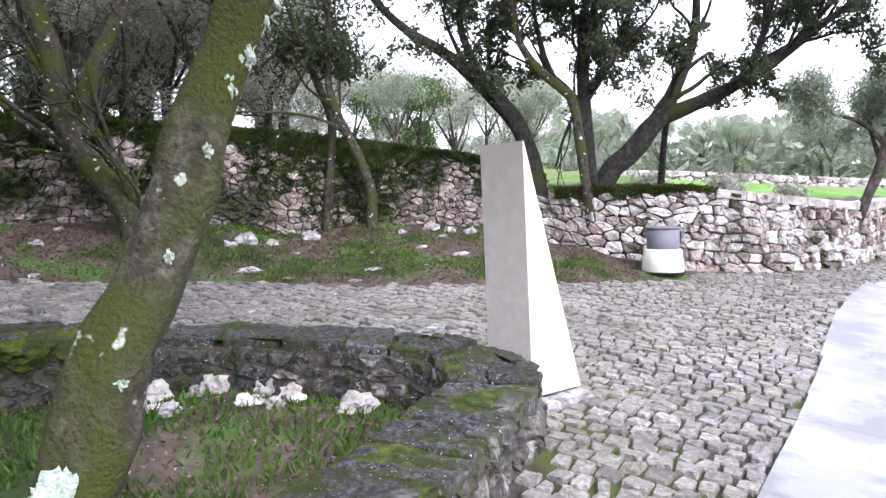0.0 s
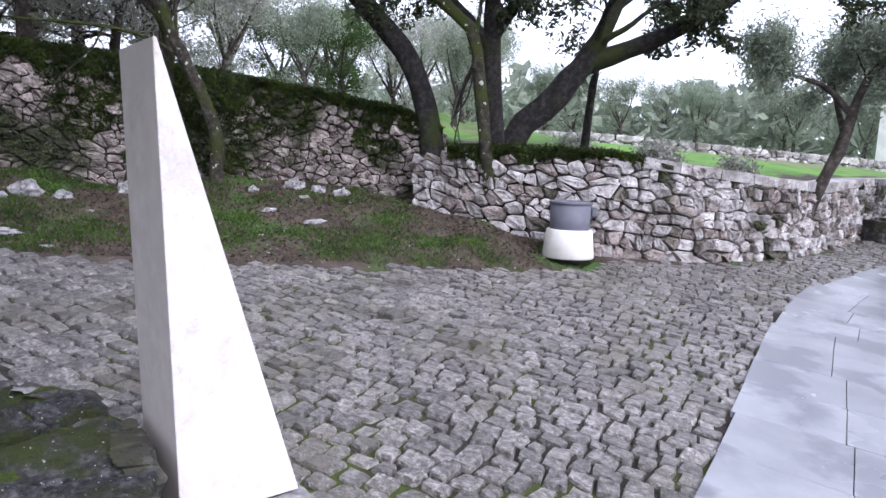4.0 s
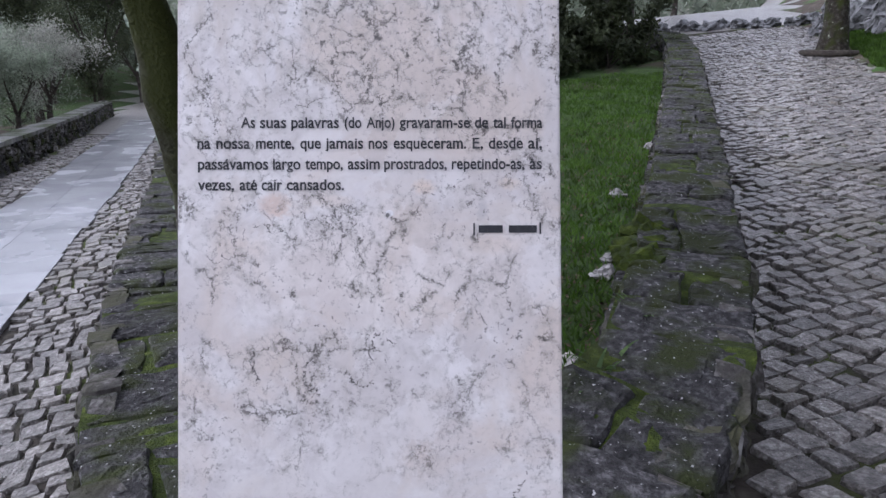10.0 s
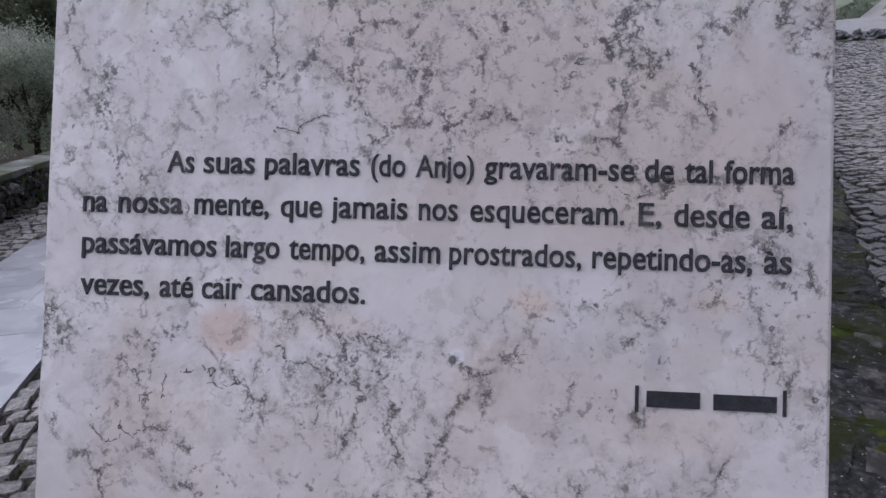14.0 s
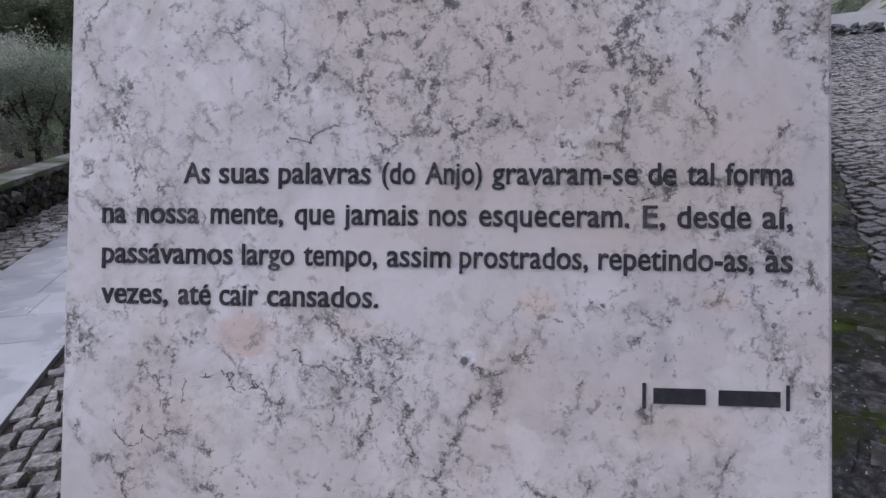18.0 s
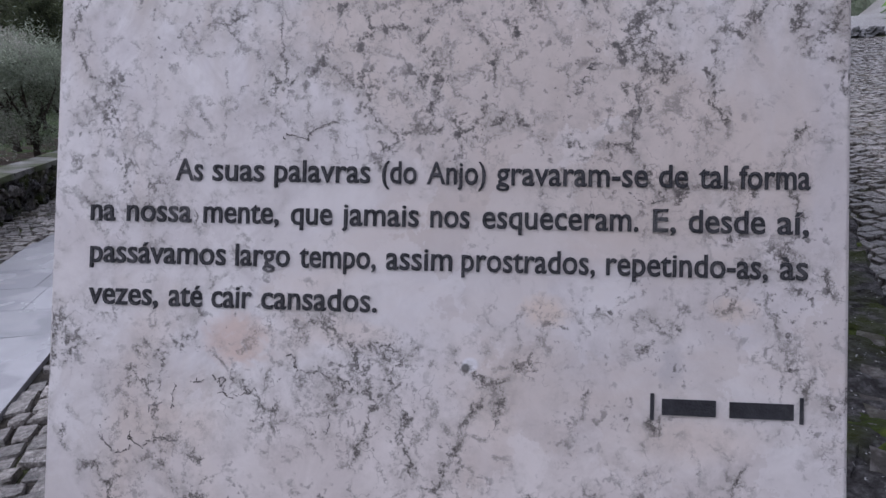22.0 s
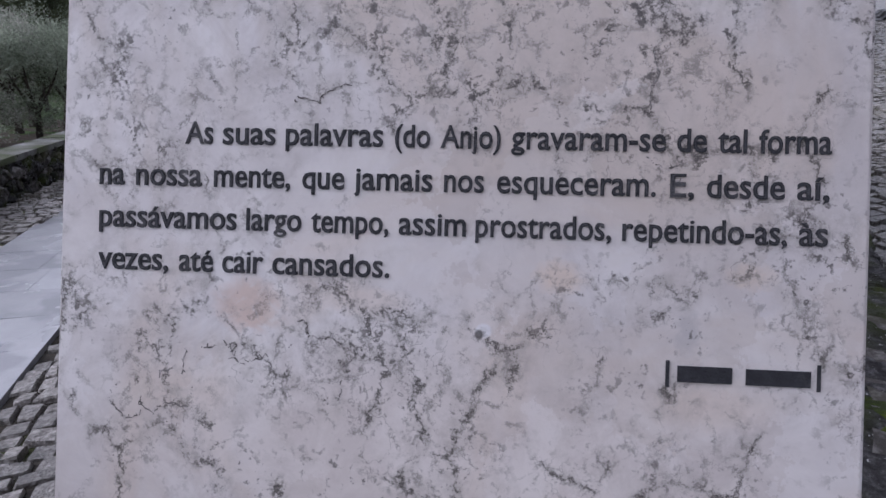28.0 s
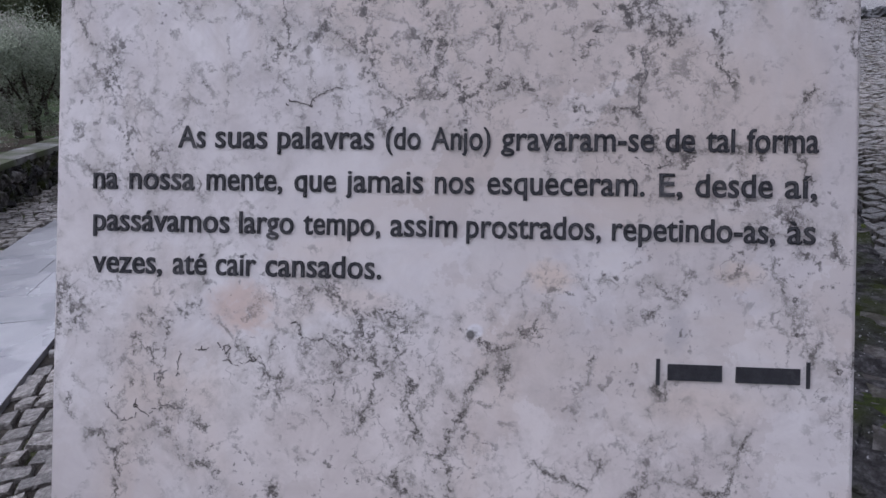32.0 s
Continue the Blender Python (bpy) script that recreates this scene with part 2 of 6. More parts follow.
M_dark = mat("dark_gap", [(0.3, (0.01, 0.01, 0.01)), (0.7, (0.03, 0.03, 0.03))], 20, 0.9, 0)
M_letter = mat("letter_paint", [(0.3, (0.020, 0.020, 0.025)), (0.7, (0.045, 0.045, 0.052))], 160, 0.7, 0.3, 900, second=(38, (0.13, 0.125, 0.13), 0.56, 0.70))
# light reflected by the groove floor, painted as a greyer tone
M_groove_sheen = mat("letter_groove", [(0.3, (0.032, 0.032, 0.038)), (0.5, (0.062, 0.062, 0.070)), (0.7, (0.11, 0.108, 0.116))], 220, 0.7, 0.3, 900)
M_plaster = mat("white_plaster", [(0.3, (0.62, 0.60, 0.58)), (0.7, (0.82, 0.80, 0.78))], 2, 0.8, 0.2, 40)


# ---- mesh helpers ----
def part(name, bm, material, parent=None, label=""):
    me = bpy.data.meshes.new(name)
    bm.to_mesh(me)
    bm.free()
    return part_mesh(name, me, material, parent, label)


def part_mesh(name, me, material, parent=None, label=""):
    for m in material if isinstance(material, (list, tuple)) else [material]:
        me.materials.append(m)
    ob = new(name, me)
    if parent is not None:
        ob.parent = parent
    if label:
        ob["label"] = label
    return ob


def pydata(name, verts, faces, material, parent=None, label="", smooth=False):
    me = bpy.data.meshes.new(name)
    me.from_pydata(verts, [], faces)
    if smooth:
        me.polygons.foreach_set("use_smooth", [True] * len(me.polygons))
    me.update()
    return part_mesh(name, me, material, parent, label)


def thing(name, at, label, category, group="", kind=""):
    ob = new(name)
    ob.location = at
    ob.empty_display_size = 0.1
    return tagged(ob, label, category, group, kind)


def under(ob, parent):
    """Hangs a mesh built in world coordinates under a thing that stands at its own place."""
    ob.parent = parent
    ob.matrix_parent_inverse = Matrix.Translation(-parent.location)
    return ob


# ---- plan ----
# walls run from north to south; rows are x, y, height of the foot, height of the top
WALL = [(14.0, 22.0, 2.6, 3.4), (10.6, 13.5, 2.1, 3.1), (8.6, 8.0, 1.85, 2.8), (7.7, 5.0, 1.7, 2.65), (7.35, 3.0, 1.52, 2.6), (7.15, 1.5, 1.28, 2.58), (6.88, 0.2, 1.15, 2.54), (6.6, -1.0, 0.95, 2.48),
        (6.3, -2.3, 0.98, 2.36), (5.75, -3.4, 0.88, 2.2), (5.1, -4.3, 0.85, 2.02), (4.7, -4.75, 0.80, 1.75)]
WALL_LOW = [(4.72, -4.22, 0.70, 1.50), (4.2, -4.5, 0.58, 1.54), (3.6, -4.87, 0.42, 1.56), (2.75, -5.75, 0.25, 1.54), (2.12, -6.9, 0.16, 1.42), (1.86, -8.5, 0.12, 1.30), (1.95, -9.9, 0.12, 1.25),
            (2.35, -12.4, 0.18, 1.35), (2.75, -16.0, 0.22, 1.40), (3.1, -20.5, 0.28, 1.45), (3.9, -27.0, 0.40, 1.55), (5.2, -36.0, 0.55, 1.7)]
EDGE = [(12.5, 24.0), (10.0, 18.5), (8.9, 14.5), (7.8, 11.5), (7.0, 8.2), (6.5, 5.3), (5.85, 3.5), (5.2, 2.1), (4.55, 0.66), (3.83, -0.47), (3.32, -1.88), (2.95, -2.75), (2.5, -3.9), (2.2, -4.75), (2.5, -5.6), (2.0, -6.9), (1.75, -8.5),
        (1.85, -9.9), (2.25, -12.4), (2.6, -16.0), (3.0, -20.5), (3.8, -27.0), (5.1, -36.0)]
WEST = [(-13.5, 30.0), (-10.9, 22.4), (-9.4, 18.2), (-8.1, 14.2), (-6.92, 10.2), (-5.66, 6.0), (-4.75, 1.5), (-3.7, -2.3), (-2.6, -4.8), (-1.75, -6.7), (-1.35, -8.6), (-1.0, -11.0), (-0.8, -16.0), (-0.6, -22.0), (0.2, -36.0)]
ISLE = [(-9.0, 24.0), (-6.0, 15.0), (-3.4, 8.0), (-2.32, 4.7), (-1.76, 3.1), (-1.22, 1.74), (-0.62, 0.66), (-0.34, 0.43), (0.0, 0.395), (0.34, 0.52), (0.68, 0.95), (1.2, 1.68), (1.62, 2.7), (2.12, 4.06), (2.94, 6.33), (4.03, 9.42), (5.4, 13.5), (5.95, 15.7), (5.6, 17.4), (4.2, 19.0), (1.0, 21.0)]
SLAB = [(-9.1, 23.5), (-7.44, 18.35), (-4.78, 10.15), (-3.36, 5.4), (-2.82, 3.68), (-1.95, 1.1), (-1.24, -1.0), (-0.86, -2.07), (-0.46, -3.15), (0.05, -4.45), (0.5, -5.7), (0.80, -7.2), (0.95, -9.2), (1.05, -13.5), (1.2, -18.0), (1.9, -26.0), (2.9, -36.0)]


def arr(chain):
    return np.array(chain, float)


def chain_near(P, chain, cols=2):
    """For points P: the distance to a chain (positive to the left of its run), how far along, and the chain's values there."""
    C = arr(chain)
    a, d = C[:-1, :2], np.diff(C[:, :2], axis=0)
    length = np.hypot(*d.T)
    start = np.r_[0, np.cumsum(length)]
    P = np.atleast_2d(np.asarray(P, float))
    u = np.clip(((P[:, None] - a) * d).sum(-1) / (length ** 2), 0, 1)
    off = P[:, None] - (a + u[..., None] * d)
    dist = np.hypot(off[..., 0], off[..., 1])
    k = dist.argmin(1)
    i = np.arange(len(P))
    side = np.sign(d[k, 0] * off[i, k, 1] - d[k, 1] * off[i, k, 0])
    along = start[k] + u[i, k] * length[k]
    values = C[k, 2:] + u[i, k][:, None] * (C[k + 1, 2:] - C[k, 2:])
    return dist[i, k] * side, along, values


def chain_at(chain, s):
    """Place, direction and values on a chain at the length s."""
    C = arr(chain)
    length = np.hypot(*np.diff(C[:, :2], axis=0).T)
    start = np.r_[0, np.cumsum(length)]
    s = min(max(s, 0), start[-1] - 1e-6)
    k = int(np.searchsorted(start, s, side="right") - 1)
    u = (s - start[k]) / length[k]
    p = C[k] + u * (C[k + 1] - C[k])
    d = (C[k + 1, :2] - C[k, :2]) / length[k]
    # soften the direction near the corners
    if u > 0.5 and k + 2 < len(C):
        e = (C[k + 2, :2] - C[k + 1, :2]) / length[k + 1]
        d = d + (u - 0.5) * (e - d)
    elif u < 0.5 and k > 0:
        e = (C[k, :2] - C[k - 1, :2]) / length[k - 1]
        d = d + (0.5 - u) * (e - d)
    return p[:2], d / np.hypot(*d), p[2:]


def chain_len(chain):
    return float(np.hypot(*np.diff(arr(chain)[:, :2], axis=0).T).sum())


def inside_isle(P):
    P = np.atleast_2d(np.asarray(P, float))
    C = arr(ISLE)
    x, y = P[:, 0], P[:, 1]
    odd = np.zeros(len(P), bool)
    j = len(C) - 1
    for i in range(len(C)):
        cross = (C[i, 1] > y) != (C[j, 1] > y)
        with np.errstate(divide="ignore", invalid="ignore"):
            xi = (C[j, 0] - C[i, 0]) * (y - C[i, 1]) / (C[j, 1] - C[i, 1] + 1e-12) + C[i, 0]
        odd ^= cross & (x < xi)
        j = i
    return odd


def paved(x, y):
    xx = np.clip(x, -12, 14)
    f = np.clip((xx + 1) / 3, 0, 1)
    # the walk lies level across where it leaves to the north-west
    fade = np.clip((y - 1.5) / 3, 0, 1)
    level = 0.1 * np.clip((-1.95 - 0.315 * (y - 1.1) - xx) * 0.954, 0, 4) * fade * fade * (3 - 2 * fade)
    return level + 0.0995 * xx - 0.004 * np.clip(y, -40, 30) - 0.008 + f * f * (3 - 2 * f) * 0.004 * np.clip(np.minimum(y, 22) - 1, 0, 40) ** 2


WALLS = WALL + WALL_LOW[1:]


def height(P):
    """The ground's height at points P."""
    P = np.atleast_2d(np.asarray(P, float))
    x, y = P[:, 0], P[:, 1]
    z = paved(x, y)
    de, _, _ = chain_near(P, EDGE)
    dw, _, val = chain_near(P, WALLS)
    rise = np.interp(y, [-6, -3, -1, 0.5, 2, 4, 8], [0.12, 0.17, 0.11, 0.22, 0.26, 0.30, 0.30])
    bank = (de > 0) & (y > -5.2)
    z = np.where(bank, z + np.clip(de, 0, 4) * rise, z)
    behind = dw > 0.2
    z = np.where(behind, val[:, 1] - 0.12 + (np.interp(y, [-12, -3], [0.10, 0.02]) * np.clip(dw, 0, 9) + 0.02 * np.clip(dw - 9, 0, 30)), z)
    isle = inside_isle(P)
    di, _, _ = chain_near(P, ISLE)
    z = np.where(isle & (np.abs(di) > 0.2), z + 0.10, z)
    dv, _, _ = chain_near(P, WEST)
    z = np.where(dv < -0.2, z - 0.05 + np.clip(-dv - 1, 0, 30) * 0.03, z)
    rough = np.where(behind | bank | isle | (dv < -0.2), 0.035, 0.0)
    wave = np.sin(x * 2.3 + 1.1 * np.sin(y * 1.7)) * np.cos(y * 2.9 + 0.7 * np.sin(x * 1.9)) + 0.5 * np.sin(x * 6.1 + y * 4.7)
    return z + rough * wave


def ground_z(x, y):
    return float(height([(x, y)])[0])


# the high wall is founded a little below the bank
WALL = [(x, y, min(lo, float(height([(x - 0.5, y)])[0]) - 0.1), hi) for x, y, lo, hi in WALL]


# ---- ground ----
def axis(lo, hi, step, far, grow=1.22):
    mid = list(np.arange(lo, hi + step / 2, step))
    out, d, v = [], step, hi
    while v < far:
        d *= grow
        v += d
        out.append(v)
    back, d, v = [], step, lo
    while v > -far:
        d *= grow
        v -= d
        back.append(v)
    return np.array(back[::-1] + mid + out)


def build_ground():
    xs, ys = axis(-9, 11, 0.16, 900), axis(-14, 14, 0.16, 900)
    X, Y = np.meshgrid(xs, ys)
    P = np.stack([X.ravel(), Y.ravel()], 1)
    Z = np.concatenate([height(P[k:k + 6000]) for k in range(0, len(P), 6000)])
    w, h = len(xs), len(ys)
    faces = [(r * w + c, r * w + c + 1, (r + 1) * w + c + 1, (r + 1) * w + c) for r in range(h - 1) for c in range(w - 1)]
    me = bpy.data.meshes.new("ground")
    me.from_pydata(np.c_[P, Z].tolist(), [], faces)
    cx, cy = (X[:-1, :-1] + X[1:, 1:]).ravel() / 2, (Y[:-1, :-1] + Y[1:, 1:]).ravel() / 2
    C = np.stack([cx, cy], 1)
    kinds = []
    for k in range(0, len(C), 6000):
        c = C[k:k + 6000]
        de, _, _ = chain_near(c, EDGE)
        dw, _, _ = chain_near(c, WALLS)
        dv, _, _ = chain_near(c, WEST)
        far = (np.abs(c[:, 0]) > 13) | (np.abs(c[:, 1]) > 30)
        kind = np.where((de < -0.10) & (dv > -0.2) & ~inside_isle(c), 1, 0)
        kind = np.where((dw > 1.5) & (c[:, 1] < -4), 2, kind)
        kind = np.where(far & (kind == 0), 2, kind)
        kind = np.where((kind == 2) & (c[:, 0] < 0) & (c[:, 1] > 0), 4, kind)
        kind = np.where(inside_isle(c) & ((c[:, 1] > 3.2) | (c[:, 0] + c[:, 1] > 2.9)), 4, kind)
        kind = np.where((kind == 1) & ((c[:, 1] > 18) | (c[:, 1] < -16)), 3, kind)
        kinds.append(kind)
    me.polygons.foreach_set("material_index", np.concatenate(kinds).astype(np.int32))
    me.polygons.foreach_set("use_smooth", [True] * len(me.polygons))
    me.update()
    return part_mesh("ground", me, [M_soil, M_joint, M_field, M_cobble, M_lawn])


ground = tagged(build_ground(), "brown soil, leaf litter and grass rising beside the paving", "ground", kind="structure")


# ---- stele ----
SW = 0.4255
Y_BACK, Y_BACK_FOOT, Y_TOP, Z_TOP, Y_FOOT, Z_FOOT = 0.380, 0.305, 0.368, 1.725, -0.148, 0.07
X_LEFT, X_RIGHT = -0.2165, 0.2115
SLOPE = (Y_TOP - Y_FOOT) / (Z_TOP - Z_FOOT)
FACE_DOWN = Vector((0, Y_FOOT - Y_TOP, Z_FOOT - Z_TOP)).normalized()
FACE_NORMAL = Vector((0, FACE_DOWN.z, -FACE_DOWN.y)).normalized()
if FACE_NORMAL.y > 0:
    FACE_NORMAL = -FACE_NORMAL


def marble():
    """Polished pinkish-white limestone with grey branching veins, pits and warm fossil patches."""
    m = bpy.data.materials.new("veined_marble")
    m.use_nodes = True
    n, l = m.node_tree.nodes, m.node_tree.links
    b = n["Principled BSDF"]
    b.inputs["Roughness"].default_value = 0.27
    b.inputs["Specular IOR Level"].default_value = 0.5
    geo = n.new("ShaderNodeNewGeometry")

    def noise_node(scale, detail, rough=0.6, dist=0.0, off=0.0):
        mp = n.new("ShaderNodeMapping")
        mp.inputs["Location"].default_value = (off, off * 0.7, off * 1.3)
        l.new(geo.outputs["Position"], mp.inputs["Vector"])
        z = n.new("ShaderNodeTexNoise")
        for key, v in (("Scale", scale), ("Detail", detail), ("Roughness", rough), ("Distortion", dist)):
            z.inputs[key].default_value = v
        l.new(mp.outputs["Vector"], z.inputs["Vector"])
        return z.outputs["Fac"]

    def remap(v, a, c, lo=0.0, hi=1.0):
        r = n.new("ShaderNodeMapRange")
        for key, x in (("From Min", a), ("From Max", c), ("To Min", lo), ("To Max", hi)):
            r.inputs[key].default_value = x
        l.new(v, r.inputs["Value"])
        return r.outputs["Result"]

    def op(kind, a, c):
        r = n.new("ShaderNodeMath")
        r.operation = kind
        for k, v in enumerate((a, c)):
            if isinstance(v, (int, float)):
                r.inputs[k].default_value = v
            else:
                l.new(v, r.inputs[k])
        return r.outputs[0]

    def mix(fac, c1, c2):
        r = n.new("ShaderNodeMixRGB")
        l.new(fac, r.inputs["Fac"])
        for k, c in (("Color1", c1), ("Color2", c2)):
            if isinstance(c, tuple):
                r.inputs[k].default_value = (*c, 1)
            else:
                l.new(c, r.inputs[k])
        return r.outputs["Color"]

    # flat coordinates on the text face, one unit being about 3 cm, from its upper left part to the right and down
    sep = n.new("ShaderNodeSeparateXYZ")
    l.new(geo.outputs["Position"], sep.inputs[0])
    flat = n.new("ShaderNodeCombineXYZ")
    l.new(remap(sep.outputs["X"], X_LEFT, X_LEFT + 0.30882, 0.964, 10.964), flat.inputs["X"])
    l.new(remap(sep.outputs["Z"], 1.60724, 1.60724 - 0.287298, 0.0, 10.0), flat.inputs["Y"])
    for node in list(n):
        if node.bl_idname == "ShaderNodeMapRange":
            node.clamp = False

    def vec(kind, a, c):
        r = n.new("ShaderNodeVectorMath")
        r.operation = kind
        for k, v in enumerate((a, c)):
            if isinstance(v, tuple):
                r.inputs[k].default_value = v
            else:
                l.new(v, r.inputs[k])
        return r

    def warped(scale, amount, off):
        z = n.new("ShaderNodeTexNoise")
        z.noise_dimensions = "2D"
        for key, v in (("Scale", scale), ("Detail", 5.0), ("Roughness", 0.7)):
            z.inputs[key].default_value = v
        l.new(vec("ADD", flat.outputs[0], (off, off * 0.3, 0)).outputs[0], z.inputs["Vector"])
        d = vec("MULTIPLY", vec("SUBTRACT", z.outputs["Color"], (0.5, 0.5, 0.5)).outputs[0], (amount, amount, 0))
        return vec("ADD", flat.outputs[0], d.outputs[0]).outputs[0]

    soft_edge, jag = warped(1.6, 1.3, 5.0), warped(2.2, 0.45, 9.0)

    def blob(x, y, rx, ry, edge=0.0, where=None):
        q = vec("MULTIPLY", vec("SUBTRACT", where or soft_edge, (x, y, 0)).outputs[0], (1 / rx, 1 / ry, 0))
        r = n.new("ShaderNodeVectorMath")
        r.operation = "LENGTH"
        l.new(q.outputs[0], r.inputs[0])
        return remap(r.outputs["Value"], edge, 1.0, 1.0, 0.0)

    def bent(amount, scale, off):
        """The place, pushed about by noise at two sizes."""
        z = n.new("ShaderNodeTexNoise")
        for key, v in (("Scale", scale), ("Detail", 6.0), ("Roughness", 0.74)):
            z.inputs[key].default_value = v
        l.new(vec("ADD", geo.outputs["Position"], (off, off * 0.6, off * 1.4)).outputs[0], z.inputs["Vector"])
        d = vec("MULTIPLY", vec("SUBTRACT", z.outputs["Color"], (0.5, 0.5, 0.5)).outputs[0], (amount, amount, amount))
        moved = vec("ADD", geo.outputs["Position"], d.outputs[0]).outputs[0]
        return vec("MULTIPLY", moved, (1.2, 1.2, 0.82)).outputs[0]

    def web(scale, place, feature="DISTANCE_TO_EDGE"):
        z = n.new("ShaderNodeTexVoronoi")
        z.feature = feature
        z.inputs["Scale"].default_value = scale
        l.new(place, z.inputs["Vector"])
        return z.outputs["Distance" if feature == "DISTANCE_TO_EDGE" else "Color"]

    # a drifting base of white, lilac grey and cream, in fragments with soft borders
    near_place, far_place = bent(0.040, 34, 3.0), bent(0.09, 16, 8.0)
    col = mix(remap(noise_node(7, 5, 0.6, 0.6), 0.36, 0.62), (0.595, 0.55, 0.545), (0.735, 0.705, 0.705))
    col = mix(remap(noise_node(26, 7, 0.7, 0.9, 8.4), 0.42, 0.62, 0, 0.75), col, (0.54, 0.50, 0.505))
    col = mix(remap(noise_node(6, 5, 0.6, 1.2, 3.1), 0.48, 0.66, 0, 0.7), col, (0.60, 0.51, 0.455))
    shade = n.new("ShaderNodeSeparateXYZ")
    l.new(web(17, far_place, "F1"), shade.inputs[0])
    col = mix(remap(shade.outputs["X"], 0.55, 1.0, 0, 0.42), col, (0.78, 0.75, 0.755))
    col = mix(remap(shade.outputs["Y"], 0.6, 1.0, 0, 0.34), col, (0.55, 0.49, 0.46))
    # rain streaks below the top edge
    run = n.new("ShaderNodeMapping")
    run.inputs["Scale"].default_value = (70, 70, 7)
    l.new(geo.outputs["Position"], run.inputs["Vector"])
    streak = n.new("ShaderNodeTexNoise")
    streak.inputs["Detail"].default_value = 6.0
    streak.inputs["Scale"].default_value = 1.0
    l.new(run.outputs["Vector"], streak.inputs["Vector"])
    upper = remap(sep.outputs["Z"], 1.46, 1.68)
    col = mix(op("MULTIPLY", op("MULTIPLY", remap(streak.outputs["Fac"], 0.42, 0.66), upper), 0.55), col, (0.47, 0.40, 0.345))
    # fossils: warm shells, a grey crescent, a white spot
    shell = op("MULTIPLY", blob(4.48, 6.04, 0.75, 0.62, 0.45, jag), remap(noise_node(60, 5, 0.6, 1.5, 14.0), 0.34, 0.52))
    col = mix(op("MULTIPLY", shell, 0.7), col, (0.62, 0.46, 0.385))
    for x, y, rx, ry, amount in ((9.90, 5.36, 0.5, 0.34, 0.85), (12.97, 5.25, 0.6, 0.22, 0.6), (12.46, 7.50, 1.3, 0.5, 0.4), (8.0, 8.6, 7.0, 2.6, 0.28), (6.6, 5.9, 0.9, 0.35, 0.4), (3.2, 7.6, 1.2, 0.5, 0.3)):
        col = mix(op("MULTIPLY", blob(x, y, rx, ry, 0.4, jag), amount), col, (0.67, 0.56, 0.485))
    col = mix(op("MULTIPLY", blob(11.99, 6.24, 0.22, 0.42, 0.5, jag), 0.55), col, (0.42, 0.40, 0.41))
    col = mix(blob(8.61, 6.34, 0.16, 0.14, 0.7, flat.outputs[0]), col, (0.74, 0.72, 0.74))
    # where the veins crowd
    crowd = None
    for x, y, rx, ry, amount in ((7.65, 0.76, 7.4, 2.6, 0.125), (6.33, 8.30, 5.0, 1.5, 0.025), (7.29, 4.19, 7.4, 1.9, -0.125), (0.90, 2.93, 1.0, 5.0, -0.09), (14.23, 2.96, 1.3, 6.0, -0.03), (12.64, 7.10, 2.0, 1.1, -0.02)):
        piece = op("MULTIPLY", blob(x, y, rx, ry, 0.3), amount)
        crowd = piece if crowd is None else op("ADD", crowd, piece)

    def where(v, lo, hi):
        return remap(op("ADD", v, crowd), lo, hi)

    # broken dark veins: borders of the fragments and thin level lines of a rough noise, where the crowding allows
    chain = remap(op("ABSOLUTE", op("SUBTRACT", noise_node(7.5, 4, 0.6, 0.3, 27.0), 0.5), 0), 0.012, 0.070, 1, 0)
    here = op("ADD", op("MULTIPLY", chain, 0.17), op("ADD", op("MULTIPLY", noise_node(13, 4, 0.6, 0.2, 11.3), 0.6), 0.145))
    there = op("ADD", op("MULTIPLY", chain, 0.10), op("ADD", op("MULTIPLY", noise_node(14, 5, 0.6, 0.3, 19.0), 0.8), 0.06))
    grain = remap(noise_node(85, 6, 0.8, 0.2, 2.2), 0.445, 0.54)
    edge, small = web(21, near_place), web(48, bent(0.026, 70, 14.0))
    v1 = op("ABSOLUTE", op("SUBTRACT", noise_node(17, 5, 0.66, 0.1, 7.7), 0.5), 0)
    thread = op("MAXIMUM", remap(edge, 0.006, 0.045, 1, 0), remap(v1, 0.002, 0.008, 0.45, 0))
    vein = op("MULTIPLY", op("MULTIPLY", thread, where(here, 0.49, 0.57)), grain)
    fine = op("MULTIPLY", op("MULTIPLY", remap(small, 0.02, 0.080, 1, 0), where(there, 0.44, 0.55)), remap(noise_node(150, 5, 0.7, 0, 6.0), 0.46, 0.58))
    halo = op("MAXIMUM", remap(edge, 0.02, 0.24, 1, 0), remap(small, 0.03, 0.3, 0.7, 0))
    cloud = op("MULTIPLY", op("MULTIPLY", halo, remap(noise_node(62, 7, 0.72, 0.2, 9.1), 0.44, 0.60)), where(here, 0.42, 0.58))
    pits = op("MULTIPLY", op("MULTIPLY", remap(noise_node(150, 4, 0.65, 0.2, 1.7), 0.575, 0.645), where(noise_node(13, 4, 0.6, 0.3, 23.0), 0.40, 0.56)), remap(edge, 0.05, 0.35, 1, 0.3))
    turned = n.new("ShaderNodeSeparateXYZ")
    l.new(geo.outputs["True Normal"], turned.inputs[0])
    calm = remap(op("ABSOLUTE", turned.outputs["X"], 0), 0.3, 0.8, 1.0, 0.22)
    # the lower face is cleaner, with its veins in fewer, larger clusters
    clusters = remap(noise_node(5.5, 3, 0.55, 0.6, 41.0), 0.50, 0.60, 0.0, 1.0)
    lower = remap(sep.outputs["Z"], 1.30, 1.20)
